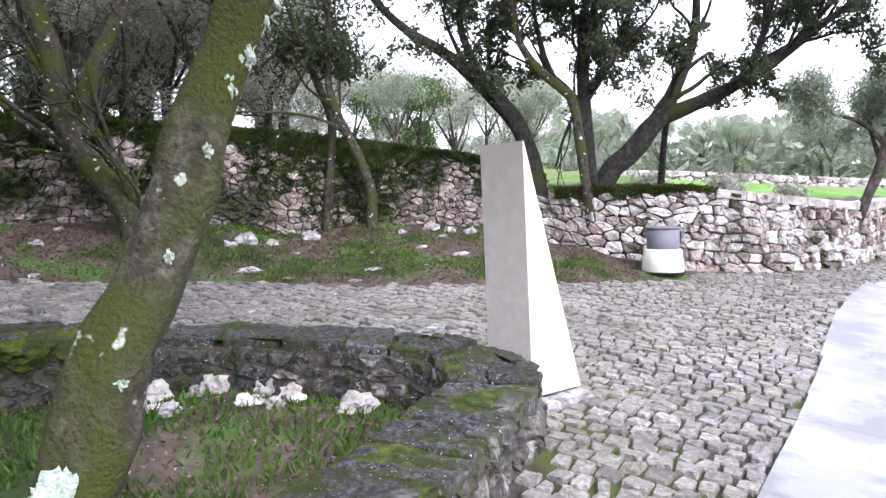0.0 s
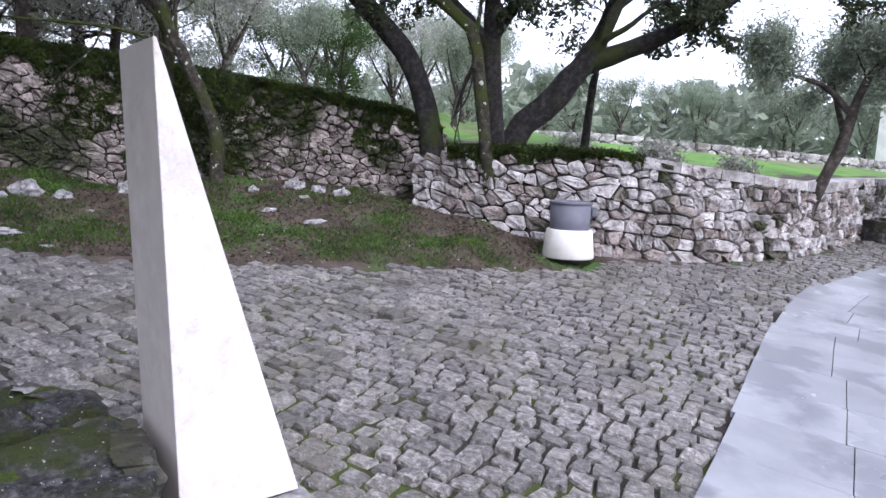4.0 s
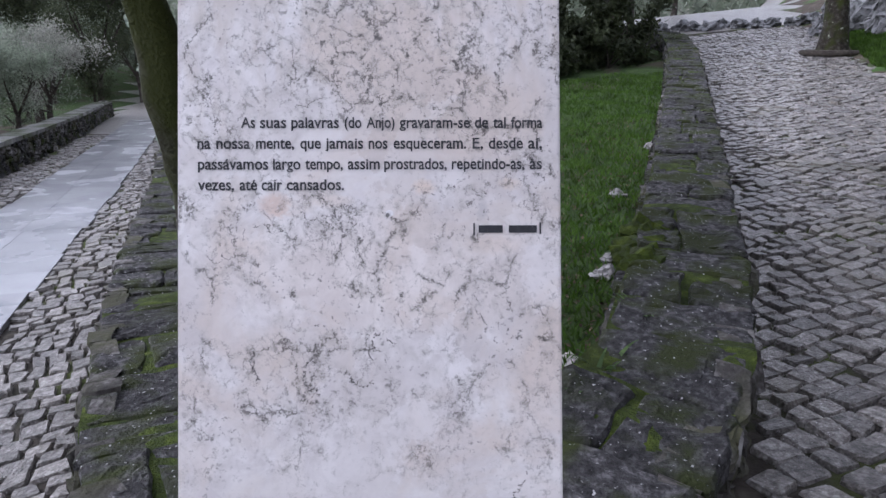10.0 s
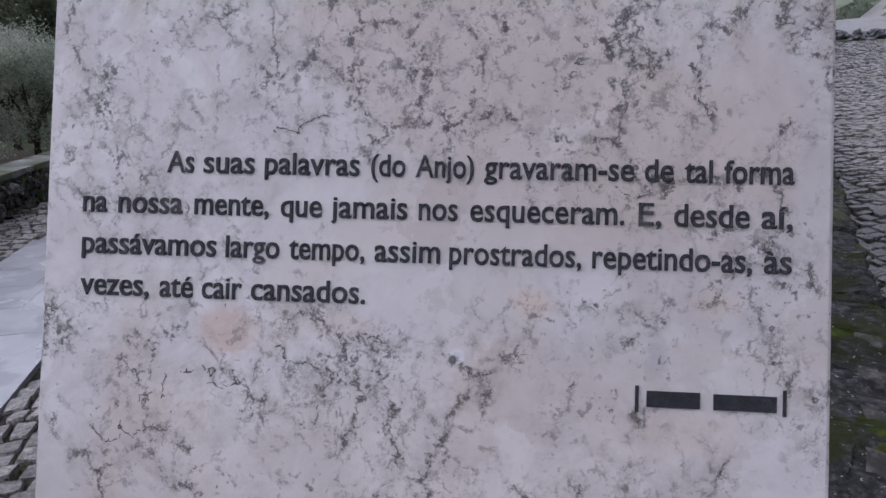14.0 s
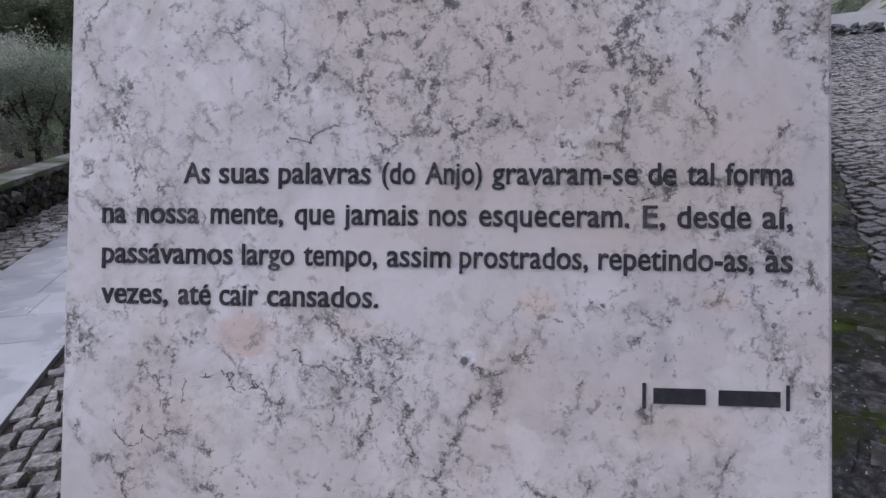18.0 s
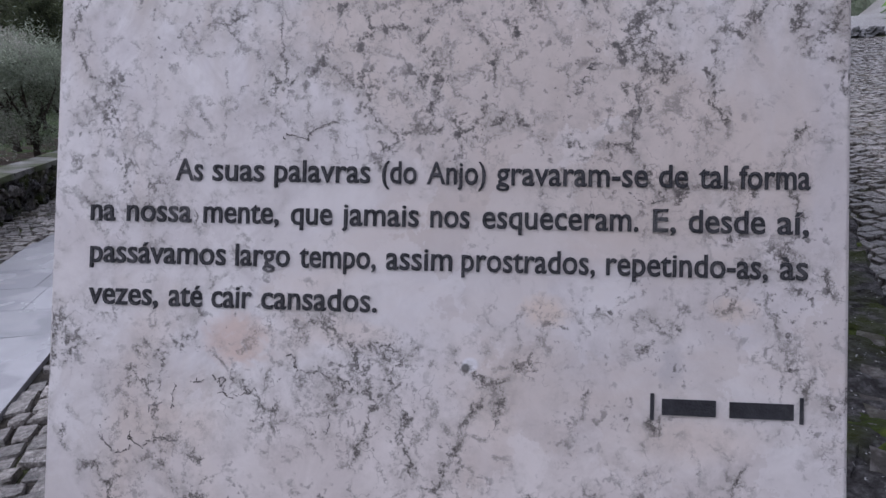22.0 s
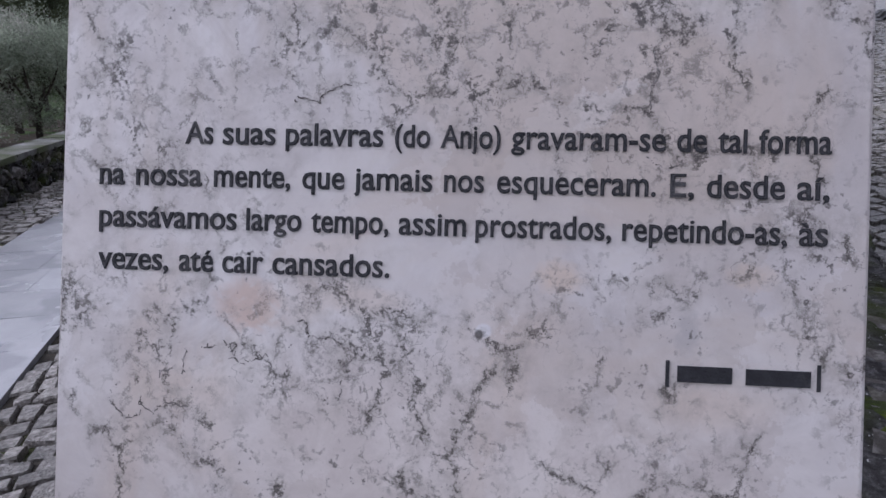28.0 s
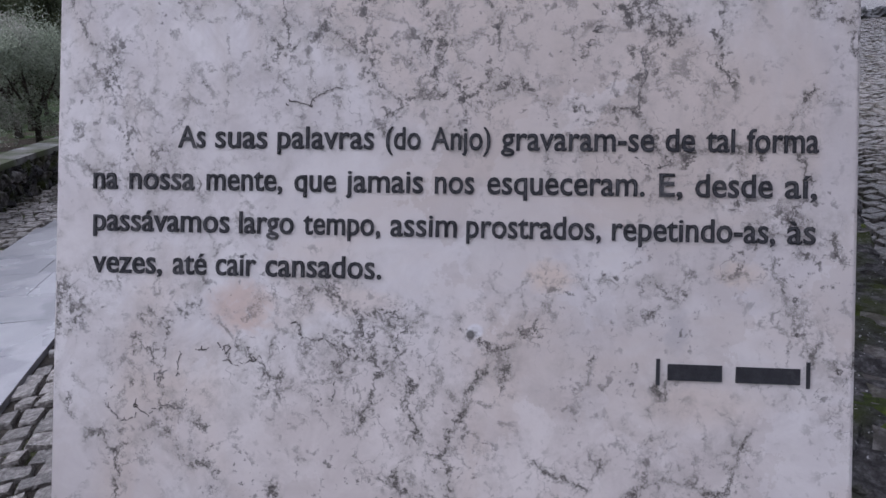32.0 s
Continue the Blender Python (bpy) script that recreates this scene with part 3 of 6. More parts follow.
    clean = op("SUBTRACT", 1.0, op("MULTIPLY", lower, op("SUBTRACT", 0.66, op("MULTIPLY", clusters, 0.66))))
    calm = op("MULTIPLY", calm, clean)
    vein, fine, cloud, pits = (op("MULTIPLY", part_of, calm) for part_of in (vein, fine, cloud, pits))
    col = mix(op("MULTIPLY", op("SUBTRACT", 1.0, clean), 0.3), col, (0.74, 0.71, 0.70))
    speck = blob(8.53, 6.41, 0.09, 0.10, 0.6, flat.outputs[0])
    col = mix(op("MULTIPLY", cloud, 0.58), col, (0.33, 0.30, 0.278))
    col = mix(op("MULTIPLY", vein, 0.92), col, (0.075, 0.067, 0.063))
    col = mix(op("MULTIPLY", fine, 0.62), col, (0.17, 0.155, 0.145))
    col = mix(op("MULTIPLY", op("MAXIMUM", pits, speck), 0.85), col, (0.08, 0.072, 0.07))
    l.new(col, b.inputs["Base Color"])
    bp = n.new("ShaderNodeBump")
    bp.inputs["Strength"].default_value, bp.inputs["Distance"].default_value = 0.12, 0.002
    l.new(noise_node(140, 5, 0.7, 0.2, 1.7), bp.inputs["Height"])
    l.new(bp.outputs["Normal"], b.inputs["Normal"])
    return m


M_marble = marble()
M_back = mat("sawn_limestone", [(0.3, (0.54, 0.485, 0.45)), (0.7, (0.66, 0.605, 0.565))], 12, 0.75, 0.15, 150, second=(2.0, (0.58, 0.53, 0.49), 0.45, 0.65))


def face_point(u, v, lift=0.0):
    """A point of the slanted text face: u metres from its middle to the right, v metres down from its top edge."""
    p = Vector((u, Y_TOP, Z_TOP)) + FACE_DOWN * v + FACE_NORMAL * lift
    return p


M_vein = mat("vein_mineral", [(0.35, (0.06, 0.052, 0.05)), (0.5, (0.15, 0.135, 0.13)), (0.65, (0.42, 0.39, 0.385))], 420, 0.6, 0)
# the boldest veins, in millimetres across from the middle and down from the top edge
VEINS = [((-141.4, 331.8), (-125.2, 327.0), (-115.4, 326.1), (-114.6, 334.2), (-102.4, 333.9), (-82.6, 325.4)), ((-77.1, 312.2), (-75.4, 319.9), (-61.0, 321.1), (-45.2, 325.4), (-50.7, 333.2), (-57.3, 355.0)),
         ((-150.4, 370.3), (-173.5, 369.5), (-185.5, 358.8), (-180.7, 350.8)), ((-167.2, 358.3), (-157.0, 369.0), (-140.7, 362.2), (-137.7, 351.1)), ((-141.4, 331.8), (-142.8, 345.0), (-157.6, 342.3)),
         ((-85.6, 194.4), (-71.1, 196.1), (-54.3, 186.1)), ((70.3, 166.2), (77.8, 160.2), (83.8, 154.1)), ((103.3, 166.6), (101.8, 197.1)), ((115.2, 234.9), (118.1, 224.4), (100.4, 221.4))]


def build_stele():
    st = thing("inscribed_stele", (0, 0.13, 0.05), "tall wedge of veined pale marble with engraved text beside the kerb", "stele")
    bm = bmesh.new()
    ring = [(Y_FOOT, Z_FOOT), (Y_BACK_FOOT, Z_FOOT - 0.005), (Y_BACK, Z_TOP), (Y_TOP, Z_TOP)]
    vs = [[bm.verts.new((sx + (0.003 if sx > 0 else -0.001) * (Z_TOP - z), y, z)) for y, z in ring] for sx in (X_LEFT, X_RIGHT)]
    bm.faces.new(vs[0])
    bm.faces.new(vs[1][::-1])
    for k in range(4):
        j = (k + 1) % 4
        f = bm.faces.new((vs[0][k], vs[1][k], vs[1][j], vs[0][j]))
        f.material_index = 1 if k == 1 else 0
    bmesh.ops.recalc_face_normals(bm, faces=bm.faces)
    bmesh.ops.bevel(bm, geom=list(bm.edges), offset=0.0022, segments=2, affect="EDGES")
    body = part("body", bm, [M_marble, M_back])
    under(body, st)
    # the engraved and painted lines: text, left and right ends and baseline, in metres on the face
    # for each line, in millimetres: its foot below the top edge, then the words with their left and right ends
    rows = ((218.4, ("As", -145.7, -130.2), ("suas", -124.6, -95.5), ("palavras", -89.7, -36.7), ("(do", -30.3, -11.5), ("Anjo)", -5.9, 25.6), ("gravaram-se", 31.1, 110.2), ("de", 115.8, 130.7), ("tal", 136.2, 150.5), ("forma", 156.5, 191.8)),
            (241.6, ("na", -194.0, -179.8), ("nossa", -173.1, -135.9), ("mente,", -129.0, -86.7), ("que", -79.9, -56.9), ("jamais", -51.8, -9.7), ("nos", -3.5, 17.5), ("esqueceram.", 24.3, 105.8), ("E,", 113.1, 124.9), ("desde", 131.3, 169.7), ("aí,", 175.7, 191.3)),
            (264.8, ("passávamos", -193.6, -115.7), ("largo", -110.2, -79.8), ("tempo,", -74.4, -32.5), ("assim", -26.9, 8.8), ("prostrados,", 13.8, 83.9), ("repetindo-as,", 89.6, 171.3), ("às", 177.3, 191.2)),
            (288.0, ("vezes,", -193.6, -153.6), ("até", -147.3, -128.2), ("cair", -123.0, -100.3), ("cansados.", -95.1, -31.3)))
    turn = Matrix((Vector((1, 0, 0)), -FACE_DOWN, FACE_NORMAL)).transposed()
    def letters(word, offset):
        """The corners and faces of a word in the built-in font."""
        cu = bpy.data.curves.new("text_line", "FONT")
        cu.body, cu.size, cu.offset = word, 0.0155, offset
        cu.extrude, cu.resolution_u = 0.0004, 3
        tmp = new("text_line", cu)
        bpy.context.view_layer.update()
        me = bpy.data.meshes.new_from_object(tmp.evaluated_get(bpy.context.evaluated_depsgraph_get()))
        bpy.data.objects.remove(tmp)
        co = np.empty(len(me.vertices) * 3)
        me.vertices.foreach_get("co", co)
        faces = [tuple(p.vertices) for p in me.polygons]
        bpy.data.meshes.remove(me)
        return co.reshape(-1, 3), faces

    low, tall = letters("x", 0.0)[0][:, 1].max(), letters("H", 0.0)[0][:, 1].max()
    for y, *line in rows:
        V, F, kinds = [], [], []
        for word, x0, x1 in line:
            u0, u1, v = x0 / 1000, x1 / 1000, y / 1000
            lo = hi = None
            # a dark cut edge, and a greyer middle that paints the groove floor's reflection
            for offset, lift, kind in ((0.00020, 0.0004, 0), (-0.00050, 0.00052, 1)):
                co, faces = letters(word, offset)
                if lo is None:
                    lo, hi = co[:, 0].min(), co[:, 0].max()
                co[:, 0] = u0 + (co[:, 0] - lo) / (hi - lo) * (u1 - u0)
                co[:, 1] = np.interp(co[:, 1], (-0.006, 0, low, tall, tall * 1.5), (-0.0052, 0, 0.0086, 0.0117, 0.0117 + tall * 0.5))
                co = np.array(face_point(0, v, lift)) + co @ np.array(turn).T
                k = len(V)
                V += co.tolist()
                F += [tuple(i + k for i in f) for f in faces]
                kinds += [kind] * len(faces)
        ob = under(pydata("text_line", V, F, [M_letter, M_groove_sheen], None, "dark engraved line of text"), st)
        ob.data.polygons.foreach_set("material_index", kinds)
    # the signature stands as plain bars between brackets
    for u0, u1, v0, v1 in ((113.5, 115.3, 325.5, 339.1), (119.4, 146.5, 328.0, 336.3), (153.4, 185.0, 328.3, 336.4), (188.1, 189.8, 324.8, 338.2)):
        u0, u1, v0, v1 = u0 / 1000, u1 / 1000, v0 / 1000, v1 / 1000
        bm = bmesh.new()
        low = [bm.verts.new(face_point(u, v, 0.0002)) for u, v in ((u0, v1), (u1, v1), (u1, v0), (u0, v0))]
        high = [bm.verts.new(face_point(u, v, 0.0010)) for u, v in ((u0, v1), (u1, v1), (u1, v0), (u0, v0))]
        bm.faces.new(high)
        for k in range(4):
            bm.faces.new((low[k], low[(k + 1) % 4], high[(k + 1) % 4], high[k]))
        under(part("signature_bar", bm, M_letter, None, "dark engraved signature bar"), st)
    # the boldest veins: thin, jagged, broken ribbons of dark mineral between a few turning points
    vrng = np.random.default_rng(64)

    def jagged(a, b, depth):
        if depth == 0:
            return [a]
        m = ((a[0] + b[0]) / 2, (a[1] + b[1]) / 2)
        size = math.hypot(b[0] - a[0], b[1] - a[1])
        m = (m[0] + vrng.normal(0, 0.16) * size, m[1] + vrng.normal(0, 0.16) * size)
        return jagged(a, m, depth - 1) + jagged(m, b, depth - 1)

    # shorter winding veins, scattered over the lower face
    wander = []
    for _ in range(34):
        x, y, a = vrng.uniform(-190, 190), vrng.uniform(430, 1550), vrng.uniform(0, 6.28)
        points = [(x, y)]
        for _ in range(int(vrng.integers(2, 6))):
            a += vrng.normal(0, 0.9)
            step = vrng.uniform(6, 17)
            points.append((min(max(points[-1][0] + step * math.cos(a), -208), 205), points[-1][1] + step * math.sin(a)))
        wander.append(points)
    for points in VEINS + wander:
        line = []
        for a, b in zip(points[:-1], points[1:]):
            line += jagged(a, b, 4)
        line.append(points[-1])
        full = []
        for k in range(len(line) - 1):
            full.append((line[k], line[k + 1]))
            if vrng.random() < 0.3:
                full.append((line[k], (line[k][0] + vrng.normal(0, 1.6), line[k][1] + vrng.normal(0, 1.6))))
        V, F, on = [], [], True
        for a, b in full:
            if vrng.random() < 0.16:
                on = not on
            if not on and vrng.random() < 0.8:
                continue
            d = math.hypot(b[0] - a[0], b[1] - a[1]) or 1
            w0, w1 = (vrng.uniform(0.12, 0.55), vrng.uniform(0.10, 0.45)) if a[1] < 430 else (vrng.uniform(0.3, 1.1), vrng.uniform(0.25, 1.0))
            nx, ny = -(b[1] - a[1]) / d, (b[0] - a[0]) / d
            k = len(V)
            for (x, y), w in ((a, w0), (a, -w0), (b, -w1), (b, w1)):
                V.append(face_point((x + nx * w) / 1000, (y + ny * w) / 1000, 0.00025))
            F.append((k, k + 1, k + 2, k + 3))
        ob = under(pydata("vein", V, F, M_vein, None, "thin dark broken vein"), st)
        ob["kind"] = "stuff"
    # rough mortar bed under the foot
    bm = bmesh.new()
    bmesh.ops.create_cube(bm, size=1)
    bmesh.ops.subdivide_edges(bm, edges=bm.edges, cuts=7, use_grid_fill=True)
    for v in bm.verts:
        x, y, z = v.co
        v.co = (x * 0.56 - 0.02, 0.03 + y * 0.43, 0.0 + z * 0.13 + x * 0.055)
        v.co += noise.noise_vector(v.co * 9) * 0.03 + noise.noise_vector(v.co * 24) * 0.018
    under(part("mortar_bed", bm, M_rock, None, "rough pale mortar footing"), st)
    bm = bmesh.new()
    bmesh.ops.create_cube(bm, size=1)
    for v in bm.verts:
        v.co = (v.co.x * (SW - 0.03), 0.08 + v.co.y * 0.42, 0.05 + v.co.z * 0.06)
    under(part("base_slab", bm, M_kerb_side, None, "thin dark base joint"), st)
    return st


build_stele()


# ---- rubble ----
def cells(points, box):
    """The cells of a Voronoi pattern in a box, each a list of corners."""
    pts = np.array(points)
    out = []
    for i, p in enumerate(pts):
        poly = [(box[0], box[1]), (box[2], box[1]), (box[2], box[3]), (box[0], box[3])]
        order = np.argsort(((pts - p) ** 2).sum(1))[1:22]
        for q in pts[order]:
            mid, nrm = (p + q) / 2, q - p
            res = []
            for k in range(len(poly)):
                a, b = poly[k], poly[(k + 1) % len(poly)]
                da = (a[0] - mid[0]) * nrm[0] + (a[1] - mid[1]) * nrm[1]
                db = (b[0] - mid[0]) * nrm[0] + (b[1] - mid[1]) * nrm[1]
                if da <= 0:
                    res.append(a)
                if (da < 0 < db) or (db < 0 < da):
                    t = da / (da - db)
                    res.append((a[0] + t * (b[0] - a[0]), a[1] + t * (b[1] - a[1])))
            poly = res
            if len(poly) < 3:
                break
        if len(poly) >= 3:
            out.append(poly)
    return out


def stone_mesh(poly, place, rng, gap=0.0065, bulge=0.045, back=0.09):
    """Corners and faces of one rounded rubble stone on a surface; place(s, h, out) gives a point."""
    P = np.array(poly)
    keep = [k for k in range(len(P)) if np.hypot(*(P[k] - P[k - 1])) > 0.018]
    P = P[keep]
    if len(P) < 3:
        return None
    c = P.mean(0)
    size = np.hypot(*(P - c).T).mean()
    if size < 0.02:
        return None
    # cut the corners, so that the outline is rounded
    ring = []
    for k in range(len(P)):
        a, b, d = P[k - 1], P[k], P[(k + 1) % len(P)]
        cut = rng.uniform(0.04, 0.24)
        ring += [b + (a - b) * cut, b + (d - b) * cut]
    ring = np.array(ring)
    shrink = max(0.5, 1 - gap / size) * rng.choice((1.0, 0.98, 0.92))
    lift = bulge * rng.uniform(0.2, 1.5)
    tilt = rng.uniform(-0.3, 0.3, 2)
    ang = rng.normal(0, 0.09)
    spin = np.array([[math.cos(ang), -math.sin(ang)], [math.sin(ang), math.cos(ang)]])
    ring = c + (ring - c) @ spin

    def level(f, o, jit):
        out = []
        for q in ring:
            r = (q - c) * f * shrink
            out.append(place(c[0] + r[0] + rng.uniform(-jit, jit), c[1] + r[1] + rng.uniform(-jit, jit), o + r @ tilt + rng.uniform(-jit, jit)))
        return out

    m = len(ring)
    v = level(1.0, -back, 0.0) + level(1.0, lift * 0.1, 0.009) + level(0.86, lift, 0.013) + level(0.42, lift * 1.15, 0.018)
    f = [(a * m + k, a * m + (k + 1) % m, (a + 1) * m + (k + 1) % m, (a + 1) * m + k) for a in range(3) for k in range(m)]
    f.append(tuple(3 * m + k for k in range(m)))
    return v, f


def rubble_wall(name, chain, s0, s1, size, label, side, thick=0.45, mats=None, parts=None, seed=1, cap=True, core_mat=None, foot=0.12, squash=0.66, core=True):
    """A dry stone wall along a chain between two lengths. side: 1 faces to the left of the run, -1 to the right."""
    rng = np.random.default_rng(seed)
    mats = mats or [M_wall]
    p0, _, _ = chain_at(chain, (s0 + s1) / 2)
    w = thing(name, (float(p0[0]), float(p0[1]), ground_z(*p0)), label, "wall", kind="structure")
    steps = np.arange(s0, s1 + 0.01, 0.3)
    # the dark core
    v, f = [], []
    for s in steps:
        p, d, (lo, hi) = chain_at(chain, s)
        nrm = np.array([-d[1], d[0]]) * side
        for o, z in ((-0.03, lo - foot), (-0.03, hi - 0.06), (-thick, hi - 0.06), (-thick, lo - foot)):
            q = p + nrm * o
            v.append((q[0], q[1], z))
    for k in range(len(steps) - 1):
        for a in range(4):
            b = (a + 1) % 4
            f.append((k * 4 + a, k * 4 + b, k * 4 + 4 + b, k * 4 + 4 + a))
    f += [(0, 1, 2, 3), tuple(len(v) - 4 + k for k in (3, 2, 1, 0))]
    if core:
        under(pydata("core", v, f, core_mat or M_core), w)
    # the stones of the face, in courses that wander
    hmax = max(chain_at(chain, s)[2][1] - chain_at(chain, s)[2][0] for s in steps) + foot
    pts, h = [], size * 0.2
    while h < hmax:
        course = size * squash * rng.uniform(0.6, 1.3)
        s = s0 + rng.uniform(0, size)
        while s < s1:
            pts.append((s + rng.normal(0, size * 0.14), h + rng.normal(0, size * 0.10)))
            s += size * rng.choice((0.35, 0.6, 1.0, 1.7), p=(0.25, 0.3, 0.3, 0.15)) * rng.uniform(0.85, 1.2)
        h += course

    def place(s, h, out):
        p, d, (lo, hi) = chain_at(chain, s)
        nrm = np.array([-d[1], d[0]]) * side
        q = p + nrm * out
        return (q[0], q[1], min(lo - foot + h, hi + 0.02 * math.sin(s * 9)))

    near_parts, rest = 0, {}
    k_flat = 1.7
    for poly in cells([(a, b * k_flat) for a, b in pts], (s0, 0, s1, hmax * k_flat)):
        poly = [(a, b / k_flat) for a, b in poly]
        c = np.mean(poly, axis=0)
        _, _, (lo, hi) = chain_at(chain, c[0])
        if lo - foot + c[1] > hi - 0.02:
            continue
        made = stone_mesh(poly, place, rng, bulge=size * 0.16)
        if not made:
            continue
        material = mats[int(rng.integers(len(mats)))]
        if parts and parts[0] < c[0] < parts[1] and near_parts < 290:
            near_parts += 1
            under(pydata("stone", *made, material), w)
        else:
            vs, fs = rest.setdefault(material.name, ([], []))
            k = len(vs)
            vs += made[0]
            fs += [tuple(i + k for i in face) for face in made[1]]
    for material, (vs, fs) in rest.items():
        ob = under(pydata("stones", vs, fs, bpy.data.materials[material]), w)
        ob["kind"] = "stuff"
    return w


def moss_cap(parent, chain, s0, s1, side, thick, drop, rng, lift=0.05, patch=1.0):
    """A lumpy moss cover on a wall's top that hangs down its face."""
    v, f = [], []
    steps = np.arange(s0, s1, 0.07)
    cols = 11
    for k, s in enumerate(steps):
        p, d, (lo, hi) = chain_at(chain, s)
        nrm = np.array([-d[1], d[0]]) * side
        hang = drop * (0.25 + 1.3 * max(0.0, noise.noise(Vector((s * 0.6, 3.3, 0))) + 0.2) + 0.7 * noise.noise(Vector((s * 2.9, 8.1, 0))) + 0.25 * noise.noise(Vector((s * 9.0, 2.1, 0))))
        if p[0] > 5.3:
            hang *= 0.8 + 0.9 * math.exp(-((p[1] + 2.0) / 1.1) ** 2)
        hang = max(0.05, hang)
        for c in range(cols):
            if c < 4:
                o, z = -thick + (thick + 0.05) * c / 3, hi + lift
            else:
                t = (c - 3) / (cols - 4)
                o, z = 0.085 - 0.045 * t, hi + lift * (1 - t) - hang * t
            jig = noise.noise_vector(Vector((s * 7, c * 1.7, drop))) * 0.035
            q = p + nrm * (o + jig.x)
            v.append((q[0] + jig.y * 0.6, q[1] + jig.z * 0.6, z + jig.z))
    for k in range(len(steps) - 1):
        for c in range(cols - 1):
            f.append((k * cols + c, k * cols + c + 1, (k + 1) * cols + c + 1, (k + 1) * cols + c))
    return under(pydata("moss_cover", v, f, M_moss, None, "dark green moss hanging over the top", smooth=True), parent)


rng = np.random.default_rng(5)
wl = chain_len(WALL)
wall_high = rubble_wall("wall_high", WALL, 14.0, wl, 0.185, "high mossy dry stone wall of rough limestone", -1, mats=[M_wall], parts=(wl - 9.0, wl), seed=3)
moss_high = moss_cap(wall_high, WALL, 12.0, wl, -1, 0.5, 0.24, rng)
lowl = chain_len(WALL_LOW)
wall_low = rubble_wall("wall_low", WALL_LOW, 0.0, 22.0, 0.225, "dry stone wall of pale limestone lumps", -1, mats=[M_wall_pale, M_wall_pale, M_wall], parts=(0.0, 6.5), seed=4)
moss_low = moss_cap(wall_low, WALL_LOW, 0.5, 3.0, -1, 0.6, 0.20, rng)
wall_far = rubble_wall("wall_far", WALL_LOW, 22.0, lowl, 0.34, "distant dry stone wall of pale limestone", -1, mats=[M_wall_pale], seed=6)


# ---- kerb round the bed ----
def isle_z(chain, top):
    return [(x, y, float(paved(x, y)) - 0.05, float(paved(x, y)) + top(x, y)) for x, y in chain]


def kerb_top(x, y):
    return 0.36 + 0.06 * min(max((x + 0.3) / 1.2, 0), 1)


KERB = isle_z(ISLE, kerb_top)
KERB_W = 0.54


